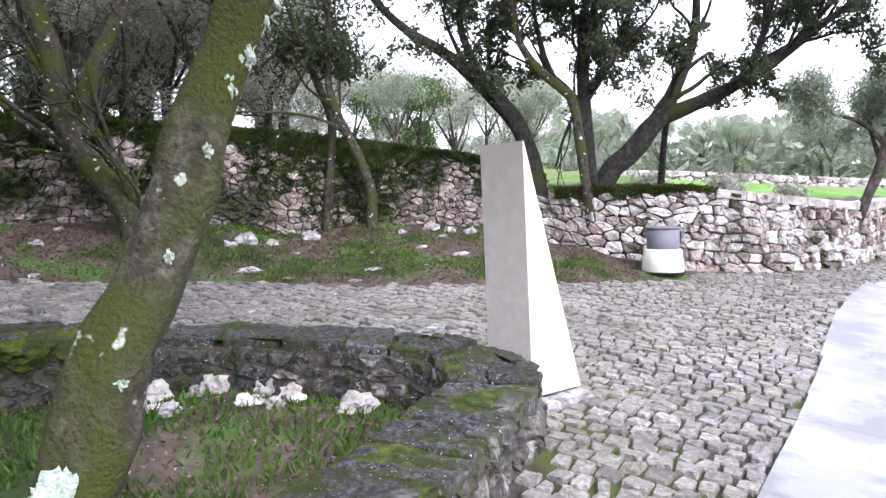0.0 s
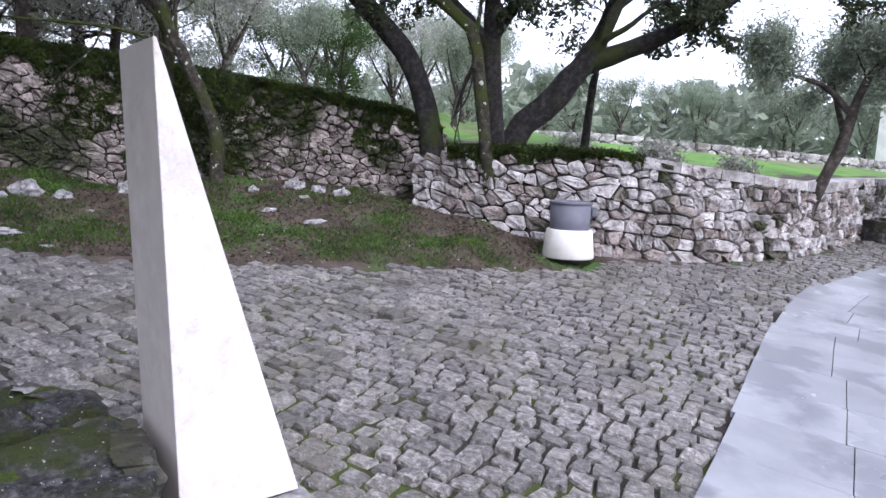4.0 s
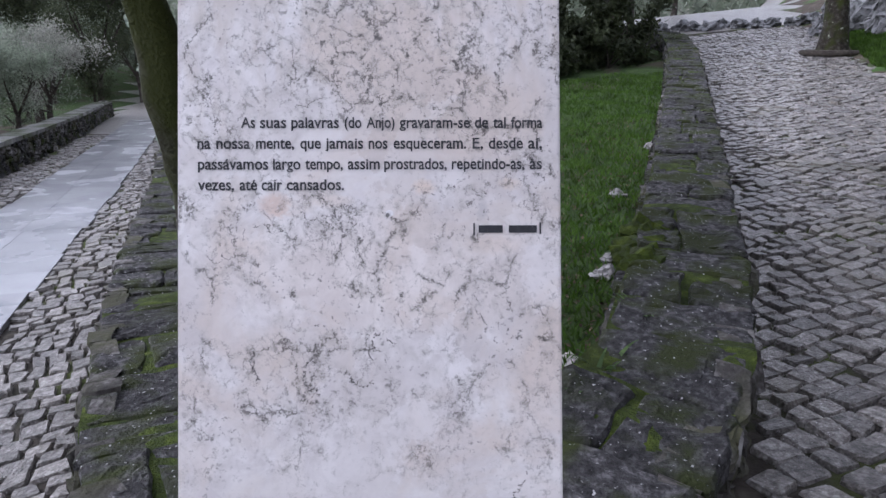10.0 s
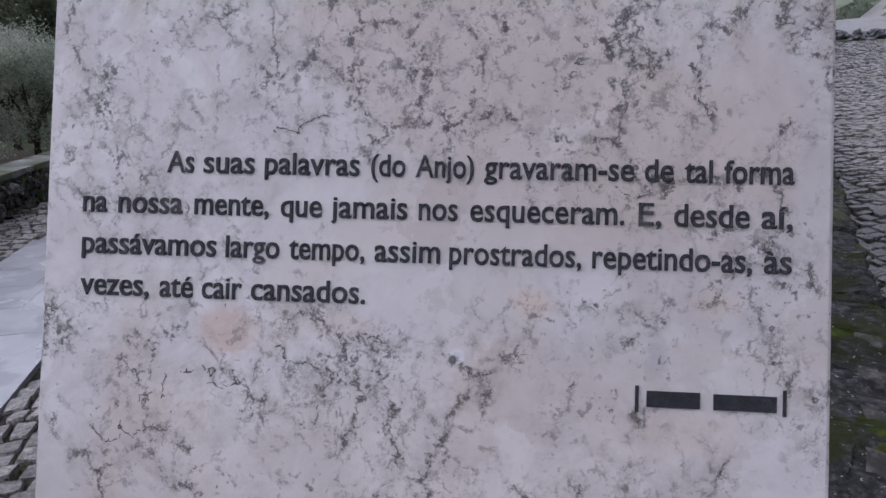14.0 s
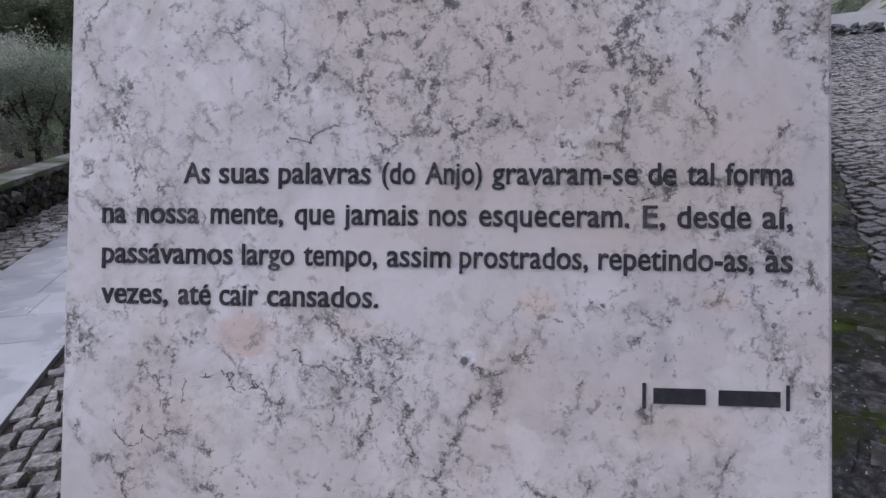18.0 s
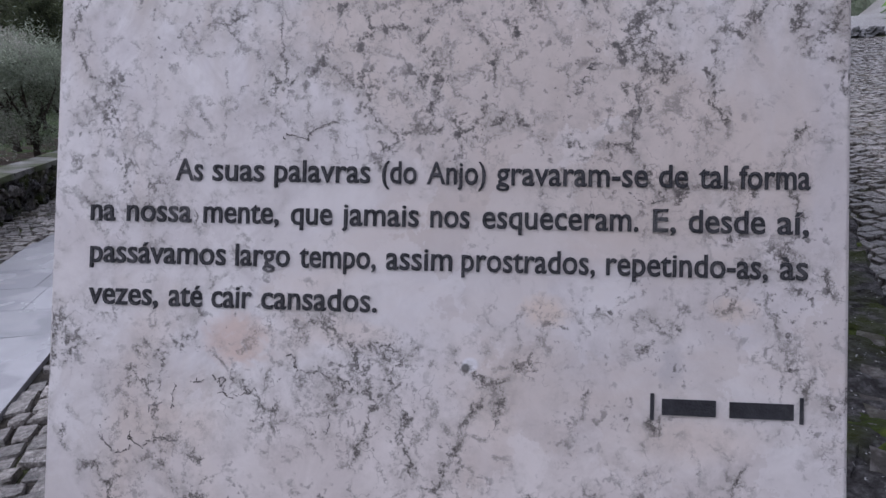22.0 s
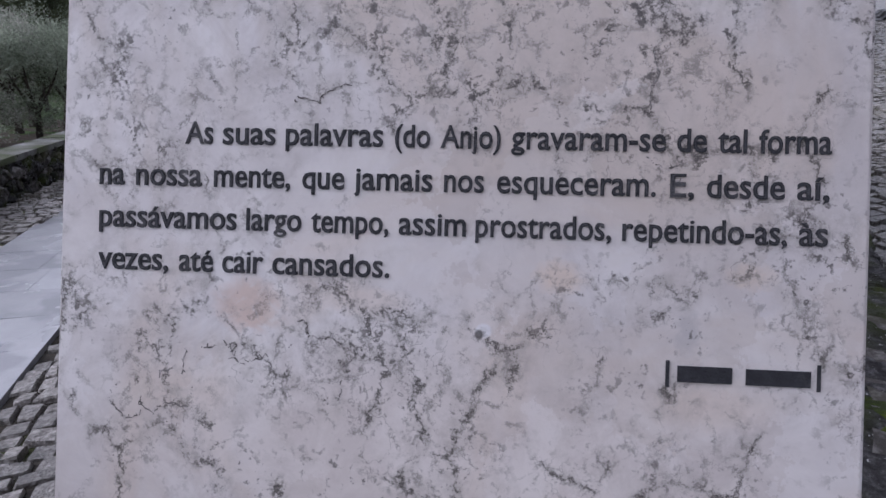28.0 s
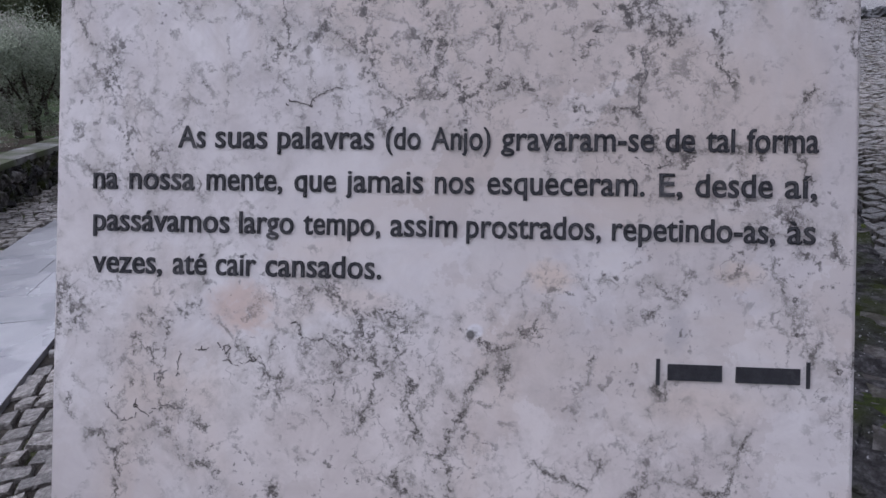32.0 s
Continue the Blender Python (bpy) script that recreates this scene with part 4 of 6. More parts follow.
def build_kerb():
    rng = np.random.default_rng(9)
    total = chain_len(KERB)
    n0, n1 = 14.0, total - 5.0
    w = rubble_wall("kerb_wall", KERB, n0, n1, 0.20, "low dry stone kerb with flat mossy cap stones round a planted bed", -1, thick=KERB_W, mats=[M_kerb_side], parts=(n0 + 9.0, n0 + 15.0), seed=11, foot=0.05)
    # flat cap stones; an odd one is split in two across
    s = n0
    while s < n1:
        length = rng.uniform(0.26, 0.48)
        e = min(s + length, n1)
        cuts = (0.0, 1.0) if rng.random() < 0.45 else (0.0, rng.uniform(0.35, 0.65), 1.0)
        for a, b in zip(cuts[:-1], cuts[1:]):
            top, low = [], []
            g = 0.012
            up = rng.uniform(-0.012, 0.018)
            for ss, tt in ((s + g, a), (s + g, b), (e - g, b), (e - g, a)):
                p, d, (lo, hi) = chain_at(KERB, ss)
                nrm = np.array([d[1], -d[0]])
                inset = g if tt in (0.0, 1.0) else g * 1.6
                o = 0.035 - tt * (KERB_W + 0.03) + (inset if tt == b else -inset) * 0.5
                q = p + nrm * o + rng.uniform(-0.014, 0.014, 2)
                top.append((q[0], q[1], hi + up + rng.uniform(-0.008, 0.008)))
            c = np.mean(top, axis=0)
            # rounded rim: an outer ring lower down, a mid ring, the flat top
            pts = []
            for k in range(4):
                a0, b0 = np.array(top[k]), np.array(top[(k + 1) % 4])
                for t in (0.06, 0.28, 0.5, 0.72, 0.94):
                    pts.append(a0 + (b0 - a0) * t + rng.uniform(-0.012, 0.012, 3) * (1, 1, 0.7))
            m = len(pts)
            ring0 = [tuple(q + (0, 0, -0.10)) for q in pts]
            ring1 = [tuple(q + (0, 0, -0.015)) for q in pts]
            ring2 = [tuple(c + (q - c) * (0.92, 0.92, 1) + (0, 0, rng.uniform(-0.004, 0.004))) for q in pts]
            ring3 = [tuple(c + (q - c) * (0.5, 0.5, 1) + (0, 0, rng.uniform(-0.007, 0.007))) for q in pts]
            v = ring0 + ring1 + ring2 + ring3
            f = [(r * m + k, r * m + (k + 1) % m, (r + 1) * m + (k + 1) % m, (r + 1) * m + k) for r in range(3) for k in range(m)] + [tuple(3 * m + k for k in range(m))]
            under(pydata("cap_stone", v, f, M_kerb), w)
        s = e
    # moss that fills the joints between the caps
    v, f = [], []
    steps = np.arange(n0, n1, 0.05)
    cols = 7
    for s in steps:
        p, d, (lo, hi) = chain_at(KERB, s)
        nrm = np.array([d[1], -d[0]])
        for c in range(cols):
            o = 0.02 - (KERB_W + 0.01) * c / (cols - 1)
            q = p + nrm * o
            lump = 0.75 * noise.noise(Vector((q[0] * 2.6, q[1] * 2.6, 1.0)))
            v.append((q[0], q[1], hi - 0.020 + 0.056 * lump + 0.012 * noise.noise(Vector((q[0] * 22, q[1] * 22, 0)))))
    for k in range(len(steps) - 1):
        for c in range(cols - 1):
            f.append((k * cols + c, k * cols + c + 1, (k + 1) * cols + c + 1, (k + 1) * cols + c))
    under(pydata("joint_moss", v, f, M_moss_bright, None, "bright green moss between the cap stones", smooth=True), w)
    # the bed side of the kerb
    inner = []
    for s in np.arange(n0, n1, 0.5):
        p, d, (lo, hi) = chain_at(KERB, s)
        nrm = np.array([d[1], -d[0]])
        q = p - nrm * KERB_W
        inner.append((q[0], q[1], lo - 0.05, hi - 0.05))
    return w, inner


kerb_wall, KERB_IN = build_kerb()


# ---- waste bin ----
def lathe(bm, profile, seg=36, at=(0, 0, 0)):
    rings = [[bm.verts.new((at[0] + r * math.cos(2 * math.pi * k / seg), at[1] + r * math.sin(2 * math.pi * k / seg), at[2] + z)) for k in range(seg)] for r, z in profile]
    for a, b in zip(rings[:-1], rings[1:]):
        for k in range(seg):
            bm.faces.new((a[k], a[(k + 1) % seg], b[(k + 1) % seg], b[k])).smooth = True
    bm.faces.new(rings[0][::-1])
    bm.faces.new(rings[-1])
    return bm


def build_bin(x, y):
    z = ground_z(x, y)
    b = thing("litter_bin", (x, y, z), "round litter bin, white base and dark grey tub, beside the wall", "bin")
    under(part("foot_ring", lathe(bmesh.new(), [(0.24, -0.01), (0.24, 0.03)], at=(x, y, z)), M_dark), b)
    under(part("base", lathe(bmesh.new(), [(0.285, 0.03), (0.295, 0.045), (0.262, 0.345), (0.25, 0.355), (0.2, 0.355)], at=(x, y, z)), M_bin_white, None, "white rendered tapering base"), b)
    tub = under(part("tub", lathe(bmesh.new(), [(0.222, 0.35), (0.226, 0.36), (0.232, 0.636), (0.214, 0.64), (0.205, 0.5)], at=(x, y, z)), M_bin_grey, None, "dark grey plastic tub"), b)
    rim = part("rim", lathe(bmesh.new(), [(0.226, 0.630), (0.244, 0.642), (0.246, 0.662), (0.238, 0.672), (0.222, 0.672), (0.214, 0.655)], at=(x, y, z)), M_bin_grey, tub, "rolled grey rim")
    rim.matrix_parent_inverse = Matrix.Identity(4)
    bm = bmesh.new()
    d = Vector((-0.68, -0.73, 0))
    c = Vector((x, y, z + 0.56)) + d * 0.235
    s = Vector((d.y, -d.x, 0))
    corner = [c + s * a + Vector((0, 0, h)) + d * o for o in (0, 0.05) for a, h in ((-0.06, -0.05), (0.06, -0.05), (0.06, 0.05), (-0.06, 0.05))]
    v = [bm.verts.new(q) for q in corner]
    for q in ((0, 1, 2, 3), (4, 5, 6, 7), (0, 1, 5, 4), (1, 2, 6, 5), (2, 3, 7, 6), (3, 0, 4, 7)):
        bm.faces.new([v[i] for i in q])
    bmesh.ops.recalc_face_normals(bm, faces=bm.faces)
    bmesh.ops.bevel(bm, geom=list(bm.edges), offset=0.01, segments=2, affect="EDGES")
    under(part("ashtray", bm, M_bin_grey, None, "small grey box on the rim"), b)
    return b


build_bin(2.58, -4.9)


# ---- trees ----
def tube(bm, pts, seg=9, rough=0.18, seed=0.0, cap=True):
    """A limb through points x, y, z, radius, with an uneven girth."""
    P = [Vector(p[:3]) for p in pts]
    R = [p[3] for p in pts]
    # smooth by cutting corners once
    Q, S = [P[0]], [R[0]]
    for k in range(len(P) - 1):
        for t in (0.25, 0.75):
            Q.append(P[k].lerp(P[k + 1], t))
            S.append(R[k] + t * (R[k + 1] - R[k]))
    Q.append(P[-1])
    S.append(R[-1])
    rings = []
    side = Vector((1, 0, 0))
    for k, (p, r) in enumerate(zip(Q, S)):
        d = (Q[min(k + 1, len(Q) - 1)] - Q[max(k - 1, 0)]).normalized()
        side = (side - d * side.dot(d))
        if side.length < 1e-3:
            side = d.orthogonal()
        side.normalize()
        up = d.cross(side)
        ring = []
        for j in range(seg):
            a = 2 * math.pi * j / seg
            q = p + (side * math.cos(a) + up * math.sin(a)) * r
            g = 1 + rough * (noise.noise(q * 4.0 + Vector((seed, 0, 0))) * 1.6 + 0.7 * math.sin(3 * a + seed))
            ring.append(bm.verts.new(p + (q - p) * g))
        rings.append(ring)
    for a, b in zip(rings[:-1], rings[1:]):
        for j in range(seg):
            bm.faces.new((a[j], a[(j + 1) % seg], b[(j + 1) % seg], b[j])).smooth = True
    if cap:
        bm.faces.new(rings[-1])


def grow(bm, rng, start, way, length, radius, depth, tips, spread=0.75, droop=0.0, seg=6):
    """A branch that wanders and forks; its ends are gathered in tips."""
    pts, p, d = [(*start, radius)], Vector(start), Vector(way).normalized()
    n = 4
    for k in range(n):
        d = (d + Vector(rng.normal(0, 0.22, 3)) + Vector((0, 0, 0.05 - droop))).normalized()
        p = p + d * length / n
        pts.append((*p, radius * (1 - 0.55 * (k + 1) / n)))
        if depth <= 1:
            tips.append(p.copy())
    tube(bm, pts, seg=seg, rough=0.08)
    if depth > 0:
        for _ in range(int(rng.integers(2, 4))):
            a = pts[int(rng.integers(2, n + 1))]
            e = (d + Vector(rng.normal(0, spread, 3))).normalized()
            grow(bm, rng, a[:3], e, length * rng.uniform(0.5, 0.75), max(a[3] * 0.6, 0.004), depth - 1, tips, spread, droop, max(4, seg - 1))


def leaves(name, tips, count, reach, size, material, rng, thin=0.42, hang=0.0, low=-9.0):
    """Small folded leaves scattered in clumps round the tips of the twigs."""
    v, f = [], []
    T = np.array([tuple(t) for t in tips])
    pick = rng.integers(len(T), size=count)
    keep = rng.random(len(T)) < 0.75
    pick = np.where(keep[pick], pick, rng.integers(len(T), size=count))
    pos = T[pick] + rng.normal(0, reach, (count, 3)) * rng.uniform(0.3, 1.0, (count, 1))
    pos = pos[pos[:, 2] > low]
    count = len(pos)
    ax = rng.normal(0, 1, (count, 3))
    ax[:, 2] -= hang
    ax /= np.linalg.norm(ax, axis=1)[:, None]
    other = np.cross(ax, rng.normal(0, 1, (count, 3)))
    other /= np.linalg.norm(other, axis=1)[:, None]
    s = size * rng.uniform(0.6, 1.3, count)
    a, b = ax * s[:, None], other * (s * thin)[:, None]
    V = np.stack([pos - a, pos + b, pos + a, pos - b], 1).reshape(-1, 3)
    F = np.arange(count * 4).reshape(-1, 4)
    return pydata(name, V.tolist(), F.tolist(), material)


def tree(name, base, stems, label, category, bark, leaf, count, reach, size, seed, twigs=3, twig_len=1.2, depth=2, thin=0.42, spread=0.75, droop=0.0, group="", hang=0.0, seg=10, simple=True, low=-9.0, start=0.5):
    """A tree from main stems (rows of x, y, z, radius); twigs grow from their upper ends and carry the leaves."""
    rng = np.random.default_rng(seed)
    t = thing(name, base, label, category, group)
    trunk, tips, twigwork = bmesh.new(), [], []
    joined = bmesh.new() if simple else None

    def twig_mesh():
        if joined:
            return joined
        twigwork.append(bmesh.new())
        return twigwork[-1]

    for k, stem in enumerate(stems):
        tube(trunk, stem, seg=seg, seed=seed + k)
        if twigs:
            for _ in range(twigs):
                i = int(rng.integers(max(1, int(len(stem) * start)), len(stem)))
                a, b = Vector(stem[i][:3]), Vector(stem[i - 1][:3])
                d = ((a - b).normalized() + Vector(rng.normal(0, 0.6, 3)) + Vector((0, 0, 0.2))).normalized()
                grow(twig_mesh(), rng, stem[i][:3], d, twig_len * rng.uniform(0.7, 1.3), max(stem[i][3] * 0.4, 0.010), depth, tips, spread, droop)
            a, b = Vector(stem[-1][:3]), Vector(stem[-2][:3])
            grow(twig_mesh(), rng, stem[-1][:3], a - b, twig_len * 1.2, stem[-1][3] * 0.8, depth, tips, spread, droop)
    under(part("trunk", trunk, bark), t)
    if tips:
        if joined:
            twigwork.append(joined)
        for bm in twigwork:
            under(part("branchwork", bm, bark), t)["kind"] = "stuff"
        if count:
            under(leaves("crown", tips, count, reach, size, leaf, rng, thin, hang, low), t)
    return t

OAK = dict(low=2.85, bark=M_bark_dark, leaf=M_leaf, reach=0.105, size=0.046, droop=0.07)
tree("holm_oak", (4.9, -4.5, 1.4), [[(4.80, -4.60, 0.7, 0.20), (4.82, -4.6, 1.59, 0.17), (4.92, -4.48, 2.26, 0.155), (5.06, -4.32, 2.71, 0.15), (5.35, -4.0, 3.2, 0.13), (5.63, -3.68, 3.64, 0.11), (5.91, -3.37, 3.94, 0.10), (6.3, -2.9, 4.3, 0.08), (6.7, -2.5, 4.9, 0.05)],
     [(5.33, -4.02, 3.15, 0.09), (5.5, -3.8, 3.7, 0.07), (5.7, -3.65, 4.3, 0.055), (5.75, -3.7, 5.0, 0.04)]],
     "leaning dark holm oak trunk growing at the wall corner", "tree", count=10000, seed=21, twigs=3, twig_len=1.3, **OAK)
tree("holm_oak", (3.8, -4.65, 0.6), [[(3.86, -4.86, 0.9, 0.10), (3.82, -4.76, 1.2, 0.095), (3.83, -4.66, 1.6, 0.08), (3.86, -4.6, 2.08, 0.075), (3.93, -4.52, 2.93, 0.08), (4.12, -4.29, 3.18, 0.07), (4.32, -4.04, 3.46, 0.065), (4.5, -3.85, 3.9, 0.05), (4.55, -3.8, 4.6, 0.035)]],
     "slender mossy oak trunk growing out of the low wall", "tree", M_bark, M_leaf, 8000, 0.2, 0.05, 22, twigs=3, twig_len=1.1)
tree("holm_oak", (4.12, -5.05, 1.4), [[(4.10, -5.1, 1.2, 0.14), (4.12, -5.07, 1.81, 0.12), (4.18, -5.0, 2.9, 0.12), (4.18, -5.0, 3.4, 0.10), (4.2, -5.0, 4.2, 0.07), (4.1, -5.1, 5.0, 0.04)], [(4.18, -5.0, 2.95, 0.09), (4.05, -5.15, 3.28, 0.085), (3.83, -5.39, 3.71, 0.07), (3.6, -5.5, 4.5, 0.045)],
     [(4.18, -5.0, 2.8, 0.08), (4.35, -4.85, 3.15, 0.07), (4.6, -4.6, 3.5, 0.06), (4.75, -4.5, 4.3, 0.04)]],
     "dark forked holm oak rising behind the low wall", "tree", count=27000, seed=23, twigs=6, twig_len=1.4, **OAK)
tree("holm_oak", (4.0, -5.4, 1.4), [[(4.12, -5.3, 1.2, 0.22), (4.02, -5.38, 1.79, 0.19), (3.7, -5.7, 2.21, 0.17), (3.5, -5.91, 2.59, 0.155), (3.34, -6.06, 2.9, 0.13), (3.19, -6.21, 3.39, 0.10), (3.05, -6.35, 4.0, 0.08), (3.0, -6.3, 4.9, 0.05)],
     [(3.42, -5.98, 2.7, 0.13), (3.13, -6.27, 2.85, 0.12), (2.78, -6.63, 3.06, 0.11), (2.44, -6.96, 3.34, 0.10), (2.1, -7.3, 3.65, 0.085), (1.7, -7.7, 4.1, 0.06), (1.3, -8.2, 4.5, 0.04)],
     [(2.5, -6.9, 3.3, 0.07), (2.3, -6.95, 3.8, 0.055), (2.2, -7.1, 4.5, 0.04)], [(1.9, -7.5, 3.95, 0.05), (1.3, -7.4, 4.45, 0.04), (0.8, -7.2, 4.6, 0.03), (0.3, -7.1, 4.5, 0.02)]],
     "big leaning holm oak with long dark limbs over the wall", "tree", count=38000, seed=24, twigs=7, twig_len=1.3, **OAK)
tree("young_oak", (3.85, -6.6, 1.4), [[(3.87, -6.58, 1.3, 0.06), (3.82, -6.62, 2.43, 0.05), (3.76, -6.67, 2.9, 0.04), (3.7, -6.7, 3.4, 0.03)]], "thin dark trunk behind the low wall", "tree", count=1500, seed=25, twigs=2, twig_len=0.7, **OAK)
tree("wall_oak", (6.2, -1.5, 0.8), [[(6.40, -1.48, 0.75, 0.10), (6.40, -1.5, 1.2, 0.075), (6.40, -1.57, 1.84, 0.07), (6.40, -1.61, 2.38, 0.07), (6.42, -1.62, 2.79, 0.065), (6.47, -1.4, 3.3, 0.06), (6.51, -1.21, 3.8, 0.05), (6.5, -0.9, 4.6, 0.035)],
     [(5.95, -2.05, 0.8, 0.10), (5.97, -2.06, 1.05, 0.085), (5.97, -2.08, 1.58, 0.08), (6.0, -1.88, 2.1, 0.075), (6.05, -1.7, 2.48, 0.07), (6.1, -1.54, 2.79, 0.07), (6.15, -1.42, 3.29, 0.06), (6.2, -1.5, 4.2, 0.04)]],
     "twin slender mossy trunks crossing in front of the high wall", "tree", M_bark, M_leaf, 14000, 0.2, 0.05, 26, twigs=7, twig_len=1.5, low=3.4)
tree("old_oak", (6.5, 1.37, 1.0), [[(6.45, 1.25, 0.5, 0.36), (6.46, 1.28, 0.92, 0.22), (6.46, 1.38, 1.2, 0.165), (6.42, 1.6, 1.6, 0.145), (6.42, 1.92, 2.0, 0.14), (6.42, 2.16, 2.58, 0.14), (6.40, 2.22, 3.26, 0.125), (6.4, 2.45, 3.93, 0.12), (6.4, 2.75, 4.8, 0.08)],
     [(6.42, 1.9, 2.3, 0.12), (6.38, 1.84, 2.94, 0.11), (6.3, 1.56, 3.67, 0.09), (6.25, 1.3, 4.1, 0.08), (6.1, 1.0, 4.9, 0.05)], [(6.45, 1.12, 0.85, 0.16), (6.5, 1.26, 1.2, 0.13), (6.52, 1.5, 1.9, 0.10), (6.5, 1.8, 2.4, 0.08)], [(6.3, 1.0, 0.78, 0.12), (6.4, 1.15, 0.98, 0.11), (6.46, 1.3, 1.3, 0.08)]],
     "old mossy oak with a split leaning trunk beside the high wall", "tree", M_bark, M_leaf, 32000, 0.35, 0.055, 27, twigs=6, twig_len=1.7, low=4.6)
tree("old_oak", (7.0, 4.1, 1.1), [[(6.95, 4.02, 0.5, 0.50), (6.96, 4.04, 1.0, 0.33), (6.94, 4.15, 1.3, 0.24), (6.86, 4.3, 1.8, 0.19), (6.7, 4.6, 2.6, 0.16), (6.6, 4.8, 3.4, 0.12), (6.7, 5.2, 4.4, 0.08)], [(6.86, 4.3, 1.9, 0.12), (7.05, 4.2, 2.6, 0.10), (7.1, 4.0, 3.4, 0.07), (7.0, 3.7, 4.3, 0.05)], [(6.7, 3.7, 0.7, 0.2), (6.8, 3.85, 1.1, 0.14), (6.88, 4.1, 1.5, 0.1)]],
     "old mossy oak with a swollen foot on the bank", "tree", M_bark, M_leaf, 36000, 0.35, 0.055, 28, twigs=6, twig_len=1.7, low=4.5)
# both bed oaks: crowns out of view, leaves added densely to shade bed and kerb
bed_oak = tree("bed_oak", (-1.1, 3.1, 0.0), [[(-1.04, 3.16, -0.2, 0.16), (-1.08, 3.09, 0.25, 0.135), (-1.1, 2.985, 0.57, 0.125), (-1.1, 2.93, 0.85, 0.115), (-1.1, 2.80, 1.08, 0.105), (-1.1, 2.70, 1.30, 0.098), (-1.1, 2.625, 1.60, 0.098), (-1.12, 2.50, 1.90, 0.095), (-1.25, 2.42, 2.3, 0.08), (-1.4, 2.45, 2.9, 0.06), (-1.5, 2.6, 3.5, 0.04)],
     [(-1.1, 2.52, 1.85, 0.045), (-0.9, 2.3, 2.3, 0.045), (-0.6, 2.2, 3.0, 0.035)]],
     "leaning mossy oak trunk with pale lichen inside the kerbed bed", "tree", M_bark_lichen, M_leaf, 80000, 0.5, 0.055, 29, twigs=7, twig_len=1.6, seg=22, low=2.8, start=0.8)
tree("bed_oak", (-0.84, 3.42, 0.0), [[(-0.80, 3.42, -0.2, 0.24), (-0.82, 3.42, 0.2, 0.16), (-0.84, 3.42, 0.8, 0.14), (-0.90, 3.45, 1.5, 0.13), (-1.0, 3.5, 2.3, 0.10), (-0.9, 3.7, 3.2, 0.08), (-0.8, 4.0, 4.0, 0.05)]],
     "upright dark oak trunk with pale lichen inside the kerbed bed", "tree", M_bark_lichen, M_leaf, 60000, 0.5, 0.055, 30, twigs=7, twig_len=1.5, seg=18, low=2.9, start=0.7)


def lichen_patch(x, y, z, rx, ry, rz, seed):
    bm = bmesh.new()
    bmesh.ops.create_icosphere(bm, subdivisions=4, radius=1)
    for v in bm.verts:
        n = v.co.normalized()
        k = 1 + 0.7 * noise.noise(n * 2.2 + Vector((seed, 0, 0))) + 0.35 * noise.noise(n * 6.0 + Vector((0, seed, 0)))
        v.co = (x + n.x * rx * k, y + n.y * ry * k, z + n.z * rz * k)
    under(part("lichen", bm, M_lichen, None, "pale mint-white lichen crust"), bed_oak)


M_lichen = mat("lichen", [(0.3, (0.22, 0.29, 0.23)), (0.5, (0.38, 0.44, 0.37)), (0.7, (0.52, 0.54, 0.46))], 30, 0.95, 1.0, 80)
for k, (x, y, z, a, b) in enumerate(((-1.20, 3.10, 0.47, 0.06, 0.09), (-1.21, 3.03, 0.40, 0.035, 0.05), (-1.20, 2.77, 1.17, 0.014, 0.02), (-1.18, 2.56, 1.72, 0.02, 0.04), (-1.19, 2.50, 1.82, 0.025, 0.04), (-1.21, 2.92, 0.80, 0.02, 0.02), (-1.19, 2.64, 1.5, 0.016, 0.025), (-1.2, 2.45, 1.95, 0.02, 0.05))):
    lichen_patch(x, y, z, 0.03, a, b, 3.3 + k)


# ---- olive trees along the walk ----
def olive_stems(x, y, z, h, lean, rng, fork=0.4, r=0.17):
    """A twisted olive trunk that forks into three or four limbs."""
    lx, ly = lean
    p = [(x, y, z - 0.15, r * 1.5), (x + lx * 0.08, y + ly * 0.08, z + h * 0.10, r * 1.05), (x + lx * 0.25 + rng.normal(0, 0.05), y + ly * 0.25, z + h * 0.25, r * 0.9), (x + lx * 0.5, y + ly * 0.5, z + h * fork, r * 0.8)]
    stems = [p]
    fx, fy, fz = p[-1][:3]
    for k in range(4):
        a = 2 * math.pi * (k + rng.uniform(-0.25, 0.25)) / 4
        o = h * 0.22
        stems.append([(fx, fy, fz - 0.05, r * 0.62), (fx + math.cos(a) * o * 0.4 + lx * 0.12, fy + math.sin(a) * o * 0.4 + ly * 0.12, fz + h * 0.14, r * 0.45),
                      (fx + math.cos(a) * o * 0.8 + lx * 0.3, fy + math.sin(a) * o * 0.8 + ly * 0.3, fz + h * 0.30, r * 0.3), (fx + math.cos(a) * o + lx * 0.5, fy + math.sin(a) * o + ly * 0.5, fz + h * 0.42, r * 0.18)])
    return stems


def olive(x, y, h, lean, seed, count=9000, label="grey-green olive tree with a twisted brown trunk", z=None, leaf=None, size=0.05, reach=0.24, twig=0.17, r=0.17, name="olive_tree", group="olive trees along the walk", simple=False):
    rng = np.random.default_rng(seed)
    z = ground_z(x, y) if z is None else z
    return tree(name, (x, y, z), olive_stems(x, y, z, h, lean, rng, r=r), label, "tree", M_olive_bark, leaf or M_leaf_olive_haze, count, reach, size, seed, twigs=3, twig_len=h * twig, depth=2, thin=0.26, droop=0.05, group=group, hang=0.2, seg=9, simple=simple)


